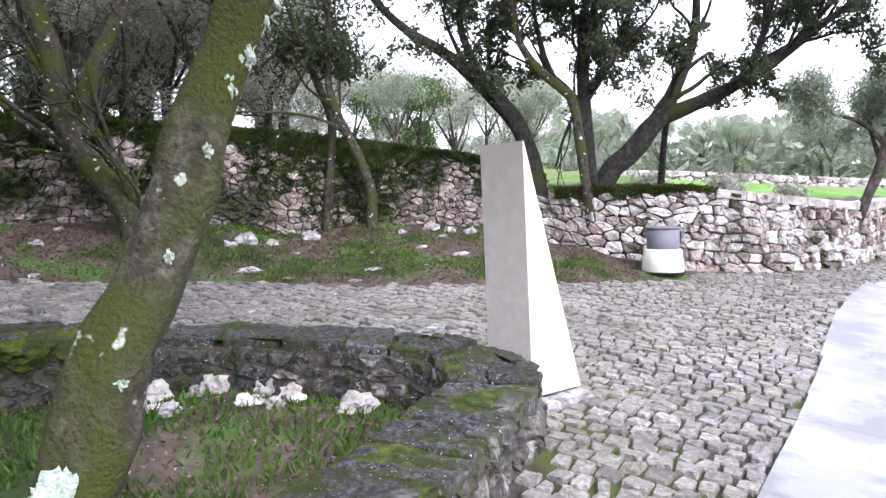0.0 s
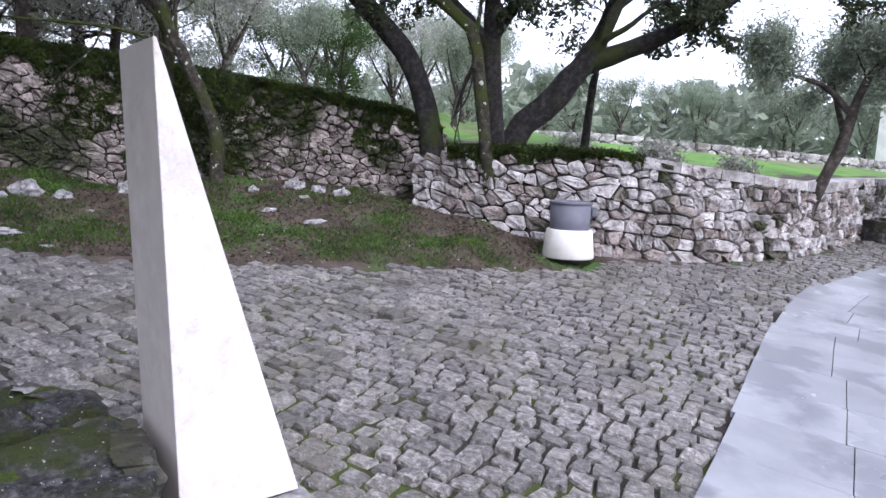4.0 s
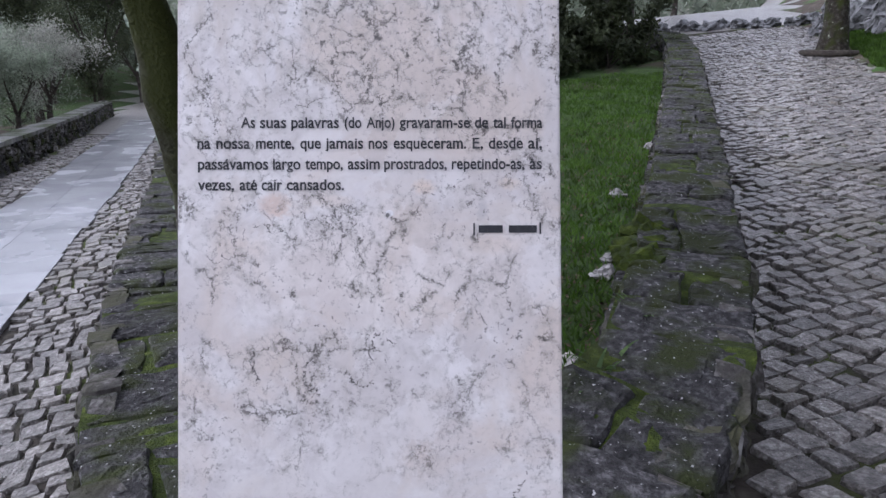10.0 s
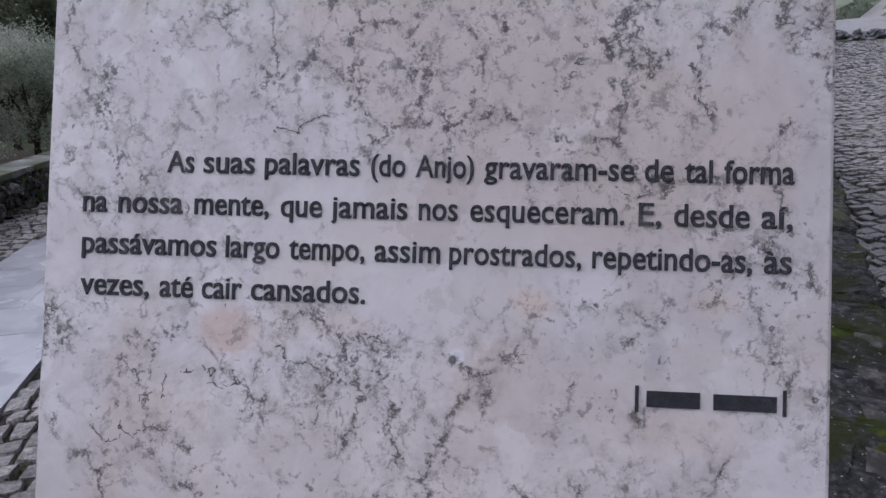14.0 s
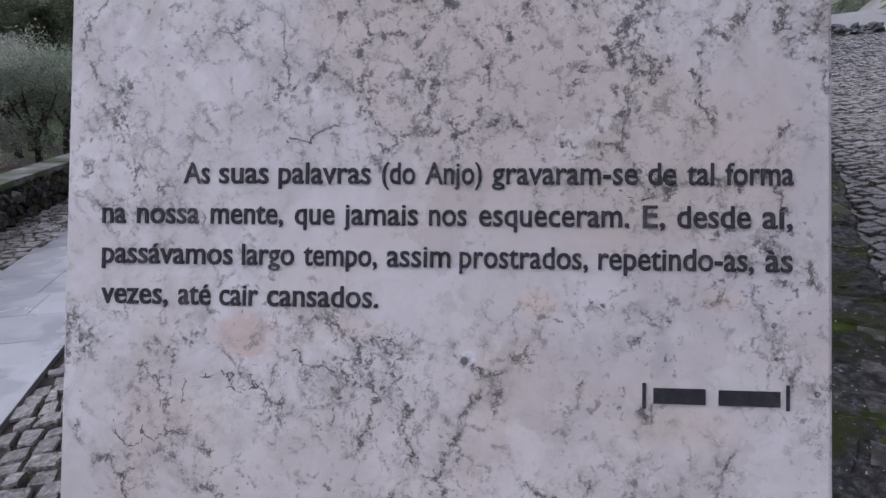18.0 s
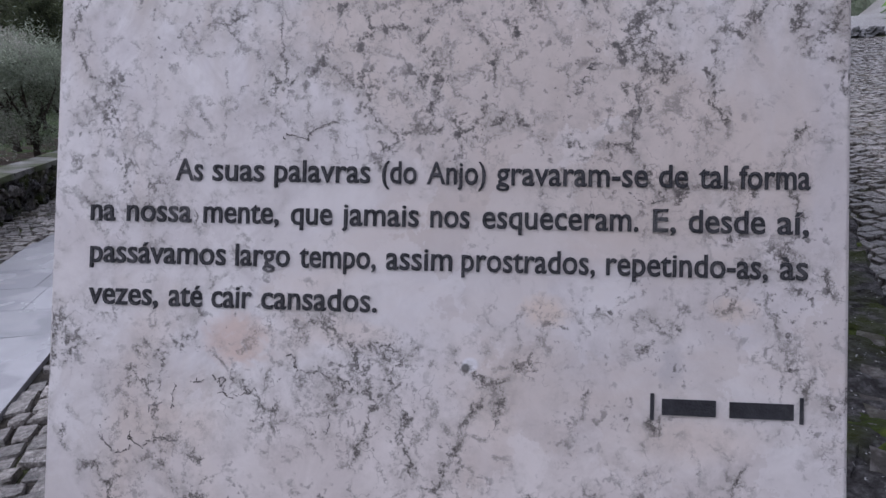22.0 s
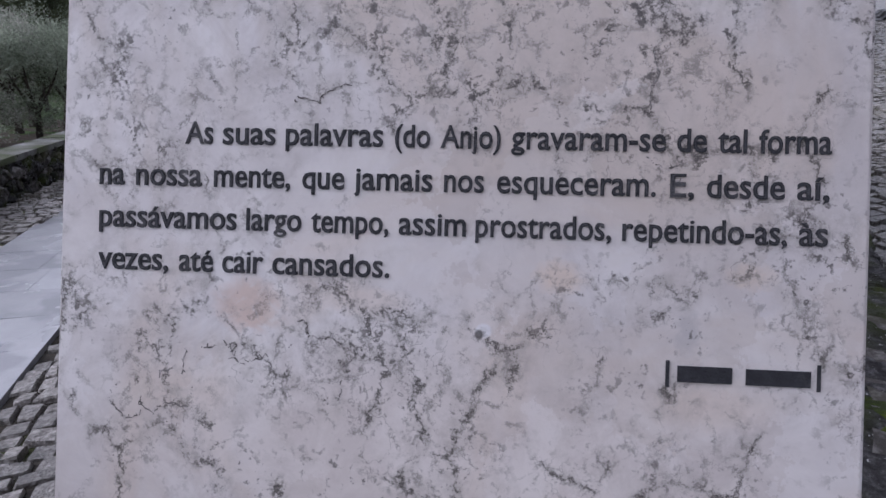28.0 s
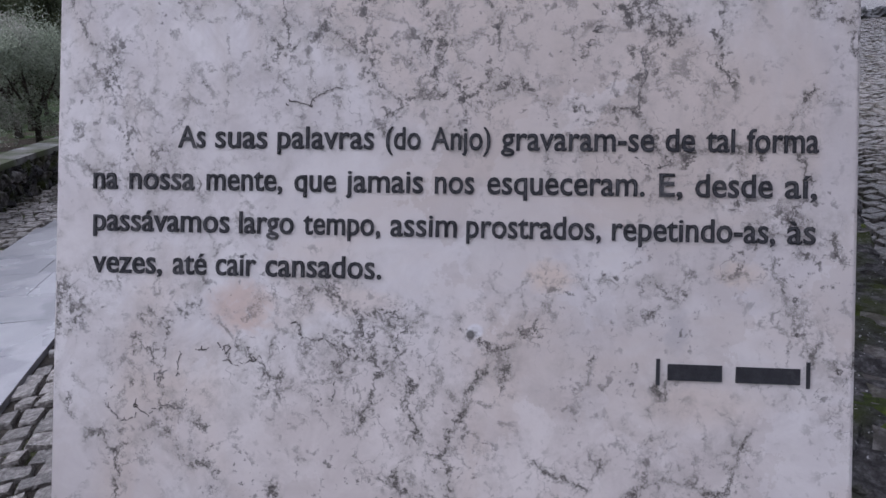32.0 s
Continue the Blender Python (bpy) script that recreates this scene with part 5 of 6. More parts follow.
def planter(x, y, rx, h, seed):
    """A low round bed of stacked stones."""
    rng = np.random.default_rng(seed)
    z = float(paved(x, y))
    t = thing("stone_planter", (x, y, z), "low round planter of stacked rough stones round an olive trunk", "planter", "stone planters")
    n = 16
    for course in range(2):
        for k in range(n):
            a0, a1 = 2 * math.pi * (k + 0.5 * course) / n, 2 * math.pi * (k + 0.95 + 0.5 * course) / n
            z0, z1 = z - 0.05 + course * h / 2, z - 0.01 + (course + 1) * h / 2 + rng.uniform(-0.02, 0.02)
            v = []
            for a in (a0, a1):
                for rr, zz in ((rx - 0.22, z0), (rx + rng.uniform(-0.02, 0.03), z0), (rx + rng.uniform(-0.02, 0.03), z1), (rx - 0.22, z1)):
                    v.append((x + rr * math.cos(a), y + rr * math.sin(a), zz))
            f = [(0, 1, 2, 3), (7, 6, 5, 4), (0, 4, 5, 1), (1, 5, 6, 2), (2, 6, 7, 3), (3, 7, 4, 0)]
            under(pydata("stone", v, f, M_kerb_side), t)
    v = [(x, y, z + h - 0.06)] + [(x + (rx - 0.1) * math.cos(2 * math.pi * k / 20), y + (rx - 0.1) * math.sin(2 * math.pi * k / 20), z + h - 0.09) for k in range(20)]
    under(pydata("soil", v, [(0, k + 1, (k + 1) % 20 + 1) for k in range(20)], M_soil), t)
    return t


planter(1.95, -13.3, 0.75, 0.42, 1)
planter(2.35, -20.5, 0.75, 0.42, 2)
planter(2.9, -28.5, 0.9, 0.42, 3)
OLIVE = dict(category="tree", bark=M_olive_bark, leaf=M_leaf_olive_haze, thin=0.26, hang=0.2, seg=9, group="olive trees along the walk", start=0.99)
tree("olive_tree", (2.05, -9.5, 0.1), [[(2.08, -9.48, 0.0, 0.14), (2.04, -9.51, 0.77, 0.10), (1.87, -9.58, 1.26, 0.09), (1.65, -9.67, 1.94, 0.08), (1.57, -9.7, 2.42, 0.06), (1.5, -9.8, 2.8, 0.04)],
     [(1.6, -9.68, 2.3, 0.05), (1.91, -9.56, 2.70, 0.04), (2.3, -9.4, 2.85, 0.025)], [(1.57, -9.7, 2.4, 0.05), (1.4, -9.78, 2.9, 0.03)], [(1.65, -9.67, 2.0, 0.05), (1.9, -9.9, 2.5, 0.04), (2.1, -10.2, 2.8, 0.025)]],
     "grey-green olive tree leaning out of the low wall", count=34000, reach=0.2, size=0.045, seed=41, twigs=3, twig_len=0.5, **OLIVE)
tree("olive_tree", (1.88, -13.35, 0.45), [[(1.9, -13.35, 0.2, 0.26), (1.88, -13.35, 0.65, 0.2), (1.87, -13.36, 1.3, 0.14), (2.05, -13.3, 2.19, 0.10), (2.26, -13.23, 2.75, 0.06)], [(1.78, -13.4, 0.6, 0.2), (1.74, -13.39, 1.43, 0.15), (1.52, -13.47, 2.1, 0.12), (1.36, -13.52, 2.69, 0.08), (1.23, -13.56, 3.1, 0.05)],
     [(1.5, -13.5, 2.2, 0.06), (1.1, -13.6, 2.7, 0.05), (0.7, -13.8, 2.95, 0.03)], [(1.4, -13.5, 2.6, 0.06), (1.6, -13.2, 3.0, 0.04), (1.7, -13.0, 3.3, 0.03)]],
     "twin-trunked olive tree in a round stone planter", count=44000, reach=0.24, size=0.05, seed=42, twigs=3, twig_len=0.55, **OLIVE)
tree("olive_tree", (2.58, -20.46, 0.5), [[(2.62, -20.46, 0.3, 0.26), (2.58, -20.46, 0.64, 0.2), (2.16, -20.56, 1.72, 0.15), (2.38, -20.5, 2.19, 0.14), (2.15, -20.56, 2.77, 0.10), (2.0, -20.6, 3.3, 0.06)], [(2.3, -20.5, 2.4, 0.09), (2.6, -20.4, 3.0, 0.07), (2.7, -20.4, 3.5, 0.04)], [(2.2, -20.55, 2.6, 0.09), (1.8, -20.7, 3.1, 0.06), (1.5, -20.8, 3.4, 0.04)]],
     "twisted olive tree in a round stone planter", count=26000, reach=0.26, size=0.06, seed=43, twigs=3, twig_len=0.6, **OLIVE)
tree("olive_tree", (2.76, -28.5, 0.6), [[(2.8, -28.5, 0.4, 0.3), (2.76, -28.51, 0.77, 0.24), (2.47, -28.56, 1.7, 0.18), (1.98, -28.65, 2.39, 0.13), (1.7, -28.7, 3.0, 0.08)], [(2.1, -28.6, 2.2, 0.1), (2.6, -28.4, 2.9, 0.07), (2.8, -28.3, 3.3, 0.05)]],
     "old olive tree in a long stone planter", count=20000, reach=0.34, size=0.08, seed=44, twigs=4, twig_len=0.9, **OLIVE)
tree("olive_tree", (2.63, -34.26, 0.6), [[(2.68, -34.2, 0.3, 0.32), (2.63, -34.26, 0.78, 0.25), (2.09, -34.37, 2.13, 0.17), (1.9, -34.4, 2.9, 0.1)], [(2.2, -34.3, 2.0, 0.1), (2.7, -34.2, 2.8, 0.07), (2.9, -34.1, 3.3, 0.05)]],
     "old olive tree beside the far wall", count=16000, reach=0.38, size=0.09, seed=45, twigs=4, twig_len=1.0, **OLIVE)
tree("leaning_tree", (-2.2, -11.6, 0.0), [[(-2.25, -11.6, -0.3, 0.16), (-1.7, -11.5, 1.4, 0.11), (-1.25, -11.45, 2.22, 0.085), (-0.93, -11.43, 2.56, 0.075), (-0.83, -11.42, 2.9, 0.065), (-0.64, -11.4, 3.24, 0.05), (-0.5, -11.4, 3.9, 0.03)]],
     "thin winding tree with sparse brown-green leaves", "tree", M_olive_bark, M_leaf, 1100, 0.14, 0.045, 46, twigs=4, twig_len=0.6)
olive(-3.6, -15.0, 4.0, (0.5, 0.2), 47, 7000, "hazy olive tree beside the walk", r=0.16, size=0.06)
olive(-3.2, -20.0, 4.4, (0.5, 0.2), 48, 6000, "hazy olive tree beside the walk", r=0.18, size=0.08)

# ---- woods behind the walls: a few trees built once and copied ----
# haze over the olive and grey trees is put into their leaf colour
WOOD = []
for k, (h, leaf, cnt, lab) in enumerate(((5.0, M_leaf_olive_haze, 9000, "olive tree with haze painted into its leaves in the grove behind the wall"), (6.5, M_leaf, 17000, "dark holm oak in the wood behind the wall"),
                                         (5.5, M_leaf_grey_haze, 9500, "leafy tree greyed by painted haze in the wood behind the wall"), (4.0, M_leaf_bush, 8000, "bright green young tree behind the wall"))):
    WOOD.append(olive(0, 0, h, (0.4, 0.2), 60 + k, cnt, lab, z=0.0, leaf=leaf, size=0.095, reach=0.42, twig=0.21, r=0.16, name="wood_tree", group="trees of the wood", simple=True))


def wood(k, x, y, s, turn):
    z = ground_z(x, y)
    t = copy_thing(WOOD[k], Matrix.Translation((x, y, z - 0.1)) @ Matrix.Rotation(turn, 4, "Z") @ Matrix.Scale(s, 4))
    t.scale = (s, s, s)
    return t


wr = np.random.default_rng(15)
PLACES = [(3, 14.0, -8.3, 1.0), (2, 11.2, -10.4, 0.9), (2, 14.5, -11.5, 0.9), (0, 12.2, -6.5, 0.7), (2, 16.5, -6.0, 0.9), (2, 20.0, -12.0, 1.0), (0, 9.8, -9.0, 0.5), (0, 17.0, -15.5, 0.8),
          (0, 24.0, -27.0, 0.7), (0, 20.5, -29.5, 0.65), (0, 18.0, -33.5, 0.65), (0, 15.0, -36.5, 0.7), (0, 12.0, -39.0, 0.7), (0, 26.0, -32.0, 0.8), (0, 22.0, -36.0, 0.75), (0, 9.5, -41.0, 0.7), (0, 16.5, -30.0, 0.55), (0, 13.2, -33.5, 0.55), (0, 10.6, -35.0, 0.5),
          (2, 11.0, 0.5, 0.8), (2, 14.0, -1.0, 0.9), (2, 10.5, -2.6, 0.6), (0, 17.0, 0.0, 1.1), (2, 12.5, 7.5, 1.0), (0, 11.8, 2.0, 0.75), (2, 21.0, -2.0, 1.2), (0, 10.0, 7.0, 1.0), (2, 15.0, 4.0, 1.1), (0, 19.0, 5.0, 1.3), (2, 9.0, -1.6, 0.5),
          (2, 8.9, -0.4, 0.62), (2, 12.6, -0.2, 0.8), (2, 13.6, -2.0, 0.85), (1, 15.5, -0.6, 0.8), (2, 12.2, -3.2, 0.75), (2, 12.0, 3.2, 0.75), (2, 10.4, -0.2, 0.5), (2, 9.4, 0.7, 0.45), (0, 9.6, 1.6, 0.8), (2, 13.0, -3.0, 0.6), (2, 10.5, 4.5, 0.85), (0, 16.0, -4.0, 0.75), (3, 17.5, -10.0, 0.95), (2, 18.0, -13.0, 0.95), (2, 22.0, -8.0, 1.0), (0, 21.0, -18.0, 0.9), 
          (2, 25.0, -3.0, 1.1), (0, 15.0, 2.0, 1.0), (2, 20.0, 2.5, 1.1), (2, 14.0, 6.5, 1.0), (2, 19.0, 8.0, 1.2), (0, 26.0, -14.0, 1.0), (0, 27.0, -24.0, 1.1), (2, 28.0, 3.0, 1.3),
          (1, 12.5, 11.5, 1.0), (2, 16.0, 14.0, 1.2), (1, 12.5, 20.0, 1.2), (2, 8.5, 24.0, 1.2), (1, 4.0, 27.0, 1.3), (2, 0.0, 26.0, 1.2), (1, 16.0, 22.0, 1.4), (3, 2.0, 21.0, 0.8), (1, 4.6, 17.2, 0.9), (1, 6.2, 21.0, 1.1),
          (1, -12.2, 25.0, 0.6), (1, -14.0, 23.8, 0.62), (2, -15.8, 22.4, 0.6), (1, -18.0, 21.0, 0.62), (1, -19.8, 19.0, 0.6), (1, -14.5, 34.7, 0.8), (1, -18.0, 33.0, 0.85), (2, -22.0, 30.5, 0.85), (1, -25.0, 28.0, 0.85), (1, -27.0, 25.5, 0.85),
          (0, -6.0, -16.0, 0.9), (0, 7.5, -42.0, 1.1), (1, 0.5, -46.0, 1.2), (0, -4.0, -34.0, 1.0), (0, 23.0, -40.0, 1.2)]
HEIGHTS = (5.0, 6.5, 5.5, 4.0)


def crown_limit(k, x, y, s):
    """The grove thins out and keeps low to the south-east, where the sky shows."""
    dx, dy = x + 2.5, y - 1.5
    way = math.degrees(math.atan2(dy, dx))
    if not -110 < way < -16:
        return s
    rise = np.interp(way, (-110, -62, -52, -46, -30, -22, -16), (6.0, 6.2, 7.2, 10.5, 11.5, 13.5, 20.0))
    top = 1.3 + math.hypot(dx, dy) * math.tan(math.radians(rise))
    return min(s, (top - ground_z(x, y)) / (1.1 * HEIGHTS[k]))


for k, x, y, s in PLACES:
    if y > 9:
        s *= 0.45 if x > -9 else 0.68
    s, turn = crown_limit(k, x, y, s), wr.uniform(0, 6.28)
    if s > 0.2:
        wood(k, x, y, s, turn)
# the olive grove behind the low west wall, and the dark trees at the far end of the bed
for k, x, y, s in ((0, -9.2, 11.2, 0.40), (2, -10.2, 12.2, 0.44), (0, -9.6, 13.2, 0.42), (0, -10.3, 15.2, 0.44), (2, -11.4, 14.2, 0.48), (0, -11.2, 17.4, 0.46), (0, -12.4, 16.4, 0.52), (2, -10.8, 13.3, 0.42), (0, -9.9, 16.2, 0.40), (0, -8.7, 9.8, 0.36), (2, -11.0, 19.6, 0.48), (0, -12.3, 21.5, 0.52),
                   (1, -13.8, 15.5, 0.52), (1, -14.5, 19.0, 0.62), (1, -13.2, 23.0, 0.68), (1, -12.5, 26.0, 0.75), (1, -12.8, 13.2, 0.46), (1, -13.2, 18.0, 0.52),
                   (1, 4.5, 16.4, 0.62), (1, 5.1, 17.2, 0.55), (1, 2.6, 17.5, 0.75), (1, 0.6, 16.5, 0.78), (1, -1.2, 15.6, 0.75), (1, -3.2, 16.0, 0.75), (2, -4.8, 17.5, 0.8), (1, 1.2, 20.0, 0.9), (1, -2.0, 20.0, 0.95)):
    wood(k, x, y, s, wr.uniform(0, 6.28))
for proto, (k, x, y, s) in zip(WOOD, ((0, 27.0, -20.0, 0.85), (1, 20.0, 10.0, 0.9), (2, 19.5, -7.5, 0.75), (3, 20.0, -9.5, 0.7))):
    s = crown_limit(k, x, y, s)
    proto.matrix_basis = Matrix.Translation((x, y, ground_z(x, y) - 0.1)) @ Matrix.Scale(s, 4)


# ---- far wood, terrace wall and white house ----
def far_wood():
    rng = np.random.default_rng(4)
    v, f = [], []
    n = 100000
    ang = rng.uniform(0, 2 * math.pi, n)
    dist = rng.uniform(38, 75, n)
    top = 2.6 + 2.6 * np.array([noise.noise(Vector((math.cos(a) * 6, math.sin(a) * 6, 0))) for a in ang]) + 1.6 * np.array([noise.noise(Vector((math.cos(a) * 25, math.sin(a) * 25, 3))) for a in ang])
    h = rng.uniform(0, 1, n) ** 0.8 * (top + 3.0)
    P = np.stack([np.cos(ang) * dist, np.sin(ang) * dist, h + 0.3], 1)
    a = rng.normal(0, 0.26, (n, 3))
    b = rng.normal(0, 0.26, (n, 3))
    V = np.stack([P - a, P + b, P + a, P - b], 1).reshape(-1, 3)
    F = np.arange(n * 4).reshape(-1, 4)
    # the horizon's haze is only this pale leaf colour
    return tagged(pydata("far_wood", V.tolist(), F.tolist(), M_leaf_olive_haze), "grey-green olive woods on the horizon with haze painted into the leaves", "woods", kind="stuff")


far_wood()
TERRACE = [(x, y, ground_z(x, y) - 0.2, ground_z(x, y) + 0.36) for x, y in ((17.0, -15.0), (12.5, -18.5), (9.0, -21.5), (6.8, -25.0), (5.9, -29.0), (6.4, -35.0))]
rubble_wall("wall_terrace", TERRACE, 0.0, chain_len(TERRACE), 0.34, "low far terrace wall of pale stones", -1, mats=[M_wall_pale], seed=16)


def build_house(x, y):
    z = ground_z(x, y)
    t = thing("white_house", (x, y, z), "small white rendered house among distant olive trees", "house")
    bm = bmesh.new()
    bmesh.ops.create_cube(bm, size=1)
    for q in bm.verts:
        q.co = (x + q.co.x * 1.1, y + q.co.y * 1.8, z + 1.2 + q.co.z * 2.5)
    under(part("wall", bm, M_plaster), t)
    v = [(x - 0.65, y - 1.0, z + 2.44), (x + 0.65, y - 1.0, z + 2.44), (x + 0.65, y + 1.0, z + 2.44), (x - 0.65, y + 1.0, z + 2.44), (x, y - 1.0, z + 2.8), (x, y + 1.0, z + 2.8)]
    under(pydata("roof", v, [(0, 1, 4), (2, 3, 5), (1, 2, 5, 4), (3, 0, 4, 5), (0, 3, 2, 1)], M_plaster), t)


build_house(7.85, -31.2)

# ---- low wall on the west side ----
WESTW = [(x, y, float(paved(x, y)) - 0.05, float(paved(x, y)) + (0.52 if y > 3 else 0.42)) for x, y in WEST]
wlen = chain_len(WESTW)
wall_west = rubble_wall("wall_west", WESTW, 4.0, wlen - 8, 0.24, "low dark stone wall with a pale flat coping", 1, thick=0.4, mats=[M_kerb_side, M_kerb], parts=(14.0, 24.0), seed=31)


def coping(parent, chain, s0, s1, side, thick, material, seed, low=-0.03, high=0.05, proud=0.05):
    rng = np.random.default_rng(seed)
    s = s0
    while s < s1:
        e = s + rng.uniform(0.5, 0.9)
        v = []
        for zz in (low, high):
            for ss, o in ((s + 0.006, proud), (e - 0.006, proud), (e - 0.006, -thick - 0.02), (s + 0.006, -thick - 0.02)):
                p, d, (lo, hi) = chain_at(chain, ss)
                nrm = np.array([-d[1], d[0]]) * side
                q = p + nrm * (o + rng.uniform(-0.012, 0.012))
                v.append((q[0], q[1], hi + zz + rng.uniform(-0.006, 0.006)))
        f = [(4, 5, 6, 7), (3, 2, 1, 0), (0, 1, 5, 4), (1, 2, 6, 5), (2, 3, 7, 6), (3, 0, 4, 7)]
        under(pydata("coping_stone", v, f, material), parent)
        s = e


M_coping = mat("coping_stone", [(0.3, (0.08, 0.078, 0.072)), (0.5, (0.16, 0.157, 0.15)), (0.7, (0.28, 0.275, 0.27))], 6, 0.8, 0.7, 40, vary=0.2, second=(1.5, (0.055, 0.065, 0.03), 0.46, 0.60))
coping(wall_west, WESTW, 4.0, wlen - 8, 1, 0.4, M_coping, 32)
coping(wall_low, WALL_LOW, 2.4, 14.0, -1, 0.4, M_wall_pale, 34, -0.10, 0.035, 0.045)


# ---- shrubs by the west wall ----
def shrub(x, y, r, h, seed, leaf, label, count=5000, size=0.05):
    rng = np.random.default_rng(seed)
    z = ground_z(x, y)
    t = thing("shrub", (x, y, z), label, "shrub", "shrubs by the low wall")
    bm, tips = bmesh.new(), []
    for _ in range(9):
        d = Vector((rng.normal(0, 0.6) * r, rng.normal(0, 0.6) * r, 1)).normalized()
        grow(bm, rng, (x + rng.normal(0, r * 0.2), y + rng.normal(0, r * 0.2), z - 0.05), d, h * rng.uniform(0.6, 0.9), 0.018, 2, tips, 0.9)
    under(part("stem_work", bm, M_olive_bark), t)
    under(leaves("foliage", tips, count, 0.14, size, leaf, rng, 0.4), t)


shrub(-2.6, -7.6, 0.8, 0.9, 51, M_leaf_bush, "low dark green shrub behind the low wall")
shrub(-2.9, -6.0, 0.8, 0.7, 52, M_leaf_bush, "low dark green shrub behind the low wall")
shrub(-2.4, -9.6, 0.9, 1.2, 53, M_leaf_olive_haze, "grey-green shrub behind the low wall")
for k, (x, y) in enumerate(((3.7, 14.6), (2.7, 14.2), (1.6, 14.8), (0.4, 14.2), (-0.9, 13.6), (-2.3, 13.0))):
    shrub(x, y, 1.3, 1.1, 70 + k, M_leaf, "dark twiggy shrub at the far end of the kerbed bed", 7000, 0.07)
for k, (x, y) in enumerate(((7.9, 6.7), (7.6, 5.6), (8.2, 7.8))):
    shrub(x, y, 0.9, 1.0, 80 + k, M_leaf, "brown twiggy shrub in front of the high wall", 2200, 0.05)
for k, (x, y) in enumerate(((2.95, -6.9), (3.3, -7.8), (2.9, -9.0), (4.4, -7.0))):
    shrub(x, y, 0.35, 0.32, 90 + k, M_leaf_grey_haze, "low grey-leaved shrub growing behind the wall", 1500, 0.035)


# ---- rocks ----
def rock(x, y, rx, ry, rz, seed, label="pale jagged limestone lying in the grass", name="rock", group="pale rocks in the grass", material=None, sink=0.35):
    z = ground_z(x, y)
    bm = bmesh.new()
    bmesh.ops.create_icosphere(bm, subdivisions=3, radius=1)
    off = Vector((seed * 3.1, seed * 1.7, 0))
    for v in bm.verts:
        n = v.co.normalized()
        k = 1 + 0.6 * noise.noise(n * 1.5 + off) + 0.4 * noise.noise(n * 3.1 + off) + 0.22 * noise.noise(n * 7.0 + off)
        v.co = Vector((x + n.x * rx * k, y + n.y * ry * k, z + (n.z * rz * k) + rz * (1 - 2 * sink) * 0.5))
    ob = part(name, bm, material or M_rock)
    o = Vector((x, y, z))
    ob.data.transform(Matrix.Translation(-o))
    ob.location = o
    return tagged(ob, label, "rock", group)


for k, (x, y, rx, ry, rz) in enumerate(((4.31, -1.13, 0.10, 0.20, 0.04), (4.85, 0.35, 0.16, 0.24, 0.06), (5.86, 0.0, 0.20, 0.24, 0.17), (5.7, 0.3, 0.12, 0.14, 0.10), (5.72, -0.3, 0.10, 0.16, 0.08), (6.1, -1.07, 0.18, 0.22, 0.16), (4.36, -2.62, 0.09, 0.2, 0.05),
                                        (4.76, 1.76, 0.12, 0.14, 0.06), (4.84, 1.47, 0.11, 0.13, 0.06), (6.15, 0.6, 0.08, 0.15, 0.05), (4.9, -2.3, 0.07, 0.14, 0.04), (4.4, 0.05, 0.05, 0.09, 0.02), (5.2, -2.9, 0.08, 0.12, 0.04), (3.9, -0.62, 0.09, 0.12, 0.025), (5.6, -2.4, 0.12, 0.1, 0.07),
                                        (4.2, -1.9, 0.04, 0.06, 0.025), (5.5, 1.0, 0.05, 0.07, 0.03), (5.3, -0.5, 0.04, 0.06, 0.03), (5.0, -1.5, 0.04, 0.05, 0.03), (5.6, 2.6, 0.08, 0.1, 0.05), (6.4, 2.5, 0.1, 0.12, 0.07), (6.6, 3.6, 0.09, 0.12, 0.06), (6.8, 2.2, 0.07, 0.1, 0.05), (6.3, 4.3, 0.07, 0.1, 0.05), (5.4, -3.2, 0.14, 0.16, 0.12), (5.55, -2.95, 0.14, 0.2, 0.13), (5.05, -3.35, 0.12, 0.18, 0.12))):
    rock(x, y, rx * 0.55, ry * 0.6, rz * 0.7, k + 1)
# the rock outcrop far up the road
orng = np.random.default_rng(8)
for k in range(60):
    t = orng.uniform(0, 1)
    back = orng.uniform(0, 1)
    x, y = 9.1 + 0.6 * math.sin(3.0 * t) + 1.3 * back, 9.6 + 6.6 * t + 0.5 * back
    r = orng.uniform(0.22, 0.42) + 0.35 * back
    rock(x, y, r, r * 0.9, r * orng.uniform(0.7, 1.2), 40 + k, "rough grey limestone outcrop boulder beside the road", "boulder", "boulders of the outcrop", M_outcrop)
for k in range(16):
    x, y = 4.6 + k * 0.36 + orng.normal(0, 0.12), 20.0 - 0.12 * k + orng.normal(0, 0.2)
    rock(x, y, 0.26, 0.22, 0.18, 110 + k, "rough grey stone lining the far road", "boulder", "boulders of the outcrop", M_outcrop)

# the tree that stands in a ring in the road
ring_tree = tree("road_tree", (8.3, 13.7, ground_z(8.3, 13.7)), [[(8.3, 13.7, ground_z(8.3, 13.7) - 0.1, 0.36), (8.3, 13.7, ground_z(8.3, 13.7) + 0.25, 0.25), (8.25, 13.75, 2.6, 0.2), (8.1, 13.8, 3.6, 0.18), (7.9, 13.6, 4.8, 0.12), (7.6, 13.5, 6.0, 0.07)], [(8.2, 13.8, 3.2, 0.12), (8.6, 13.9, 4.2, 0.09), (9.0, 14.0, 5.4, 0.05)]],
     "mossy oak growing in a ring of soil in the road", "tree", M_bark, M_leaf, 7000, 0.3, 0.06, 95, twigs=4, twig_len=1.5)
gz = float(paved(8.3, 13.7))
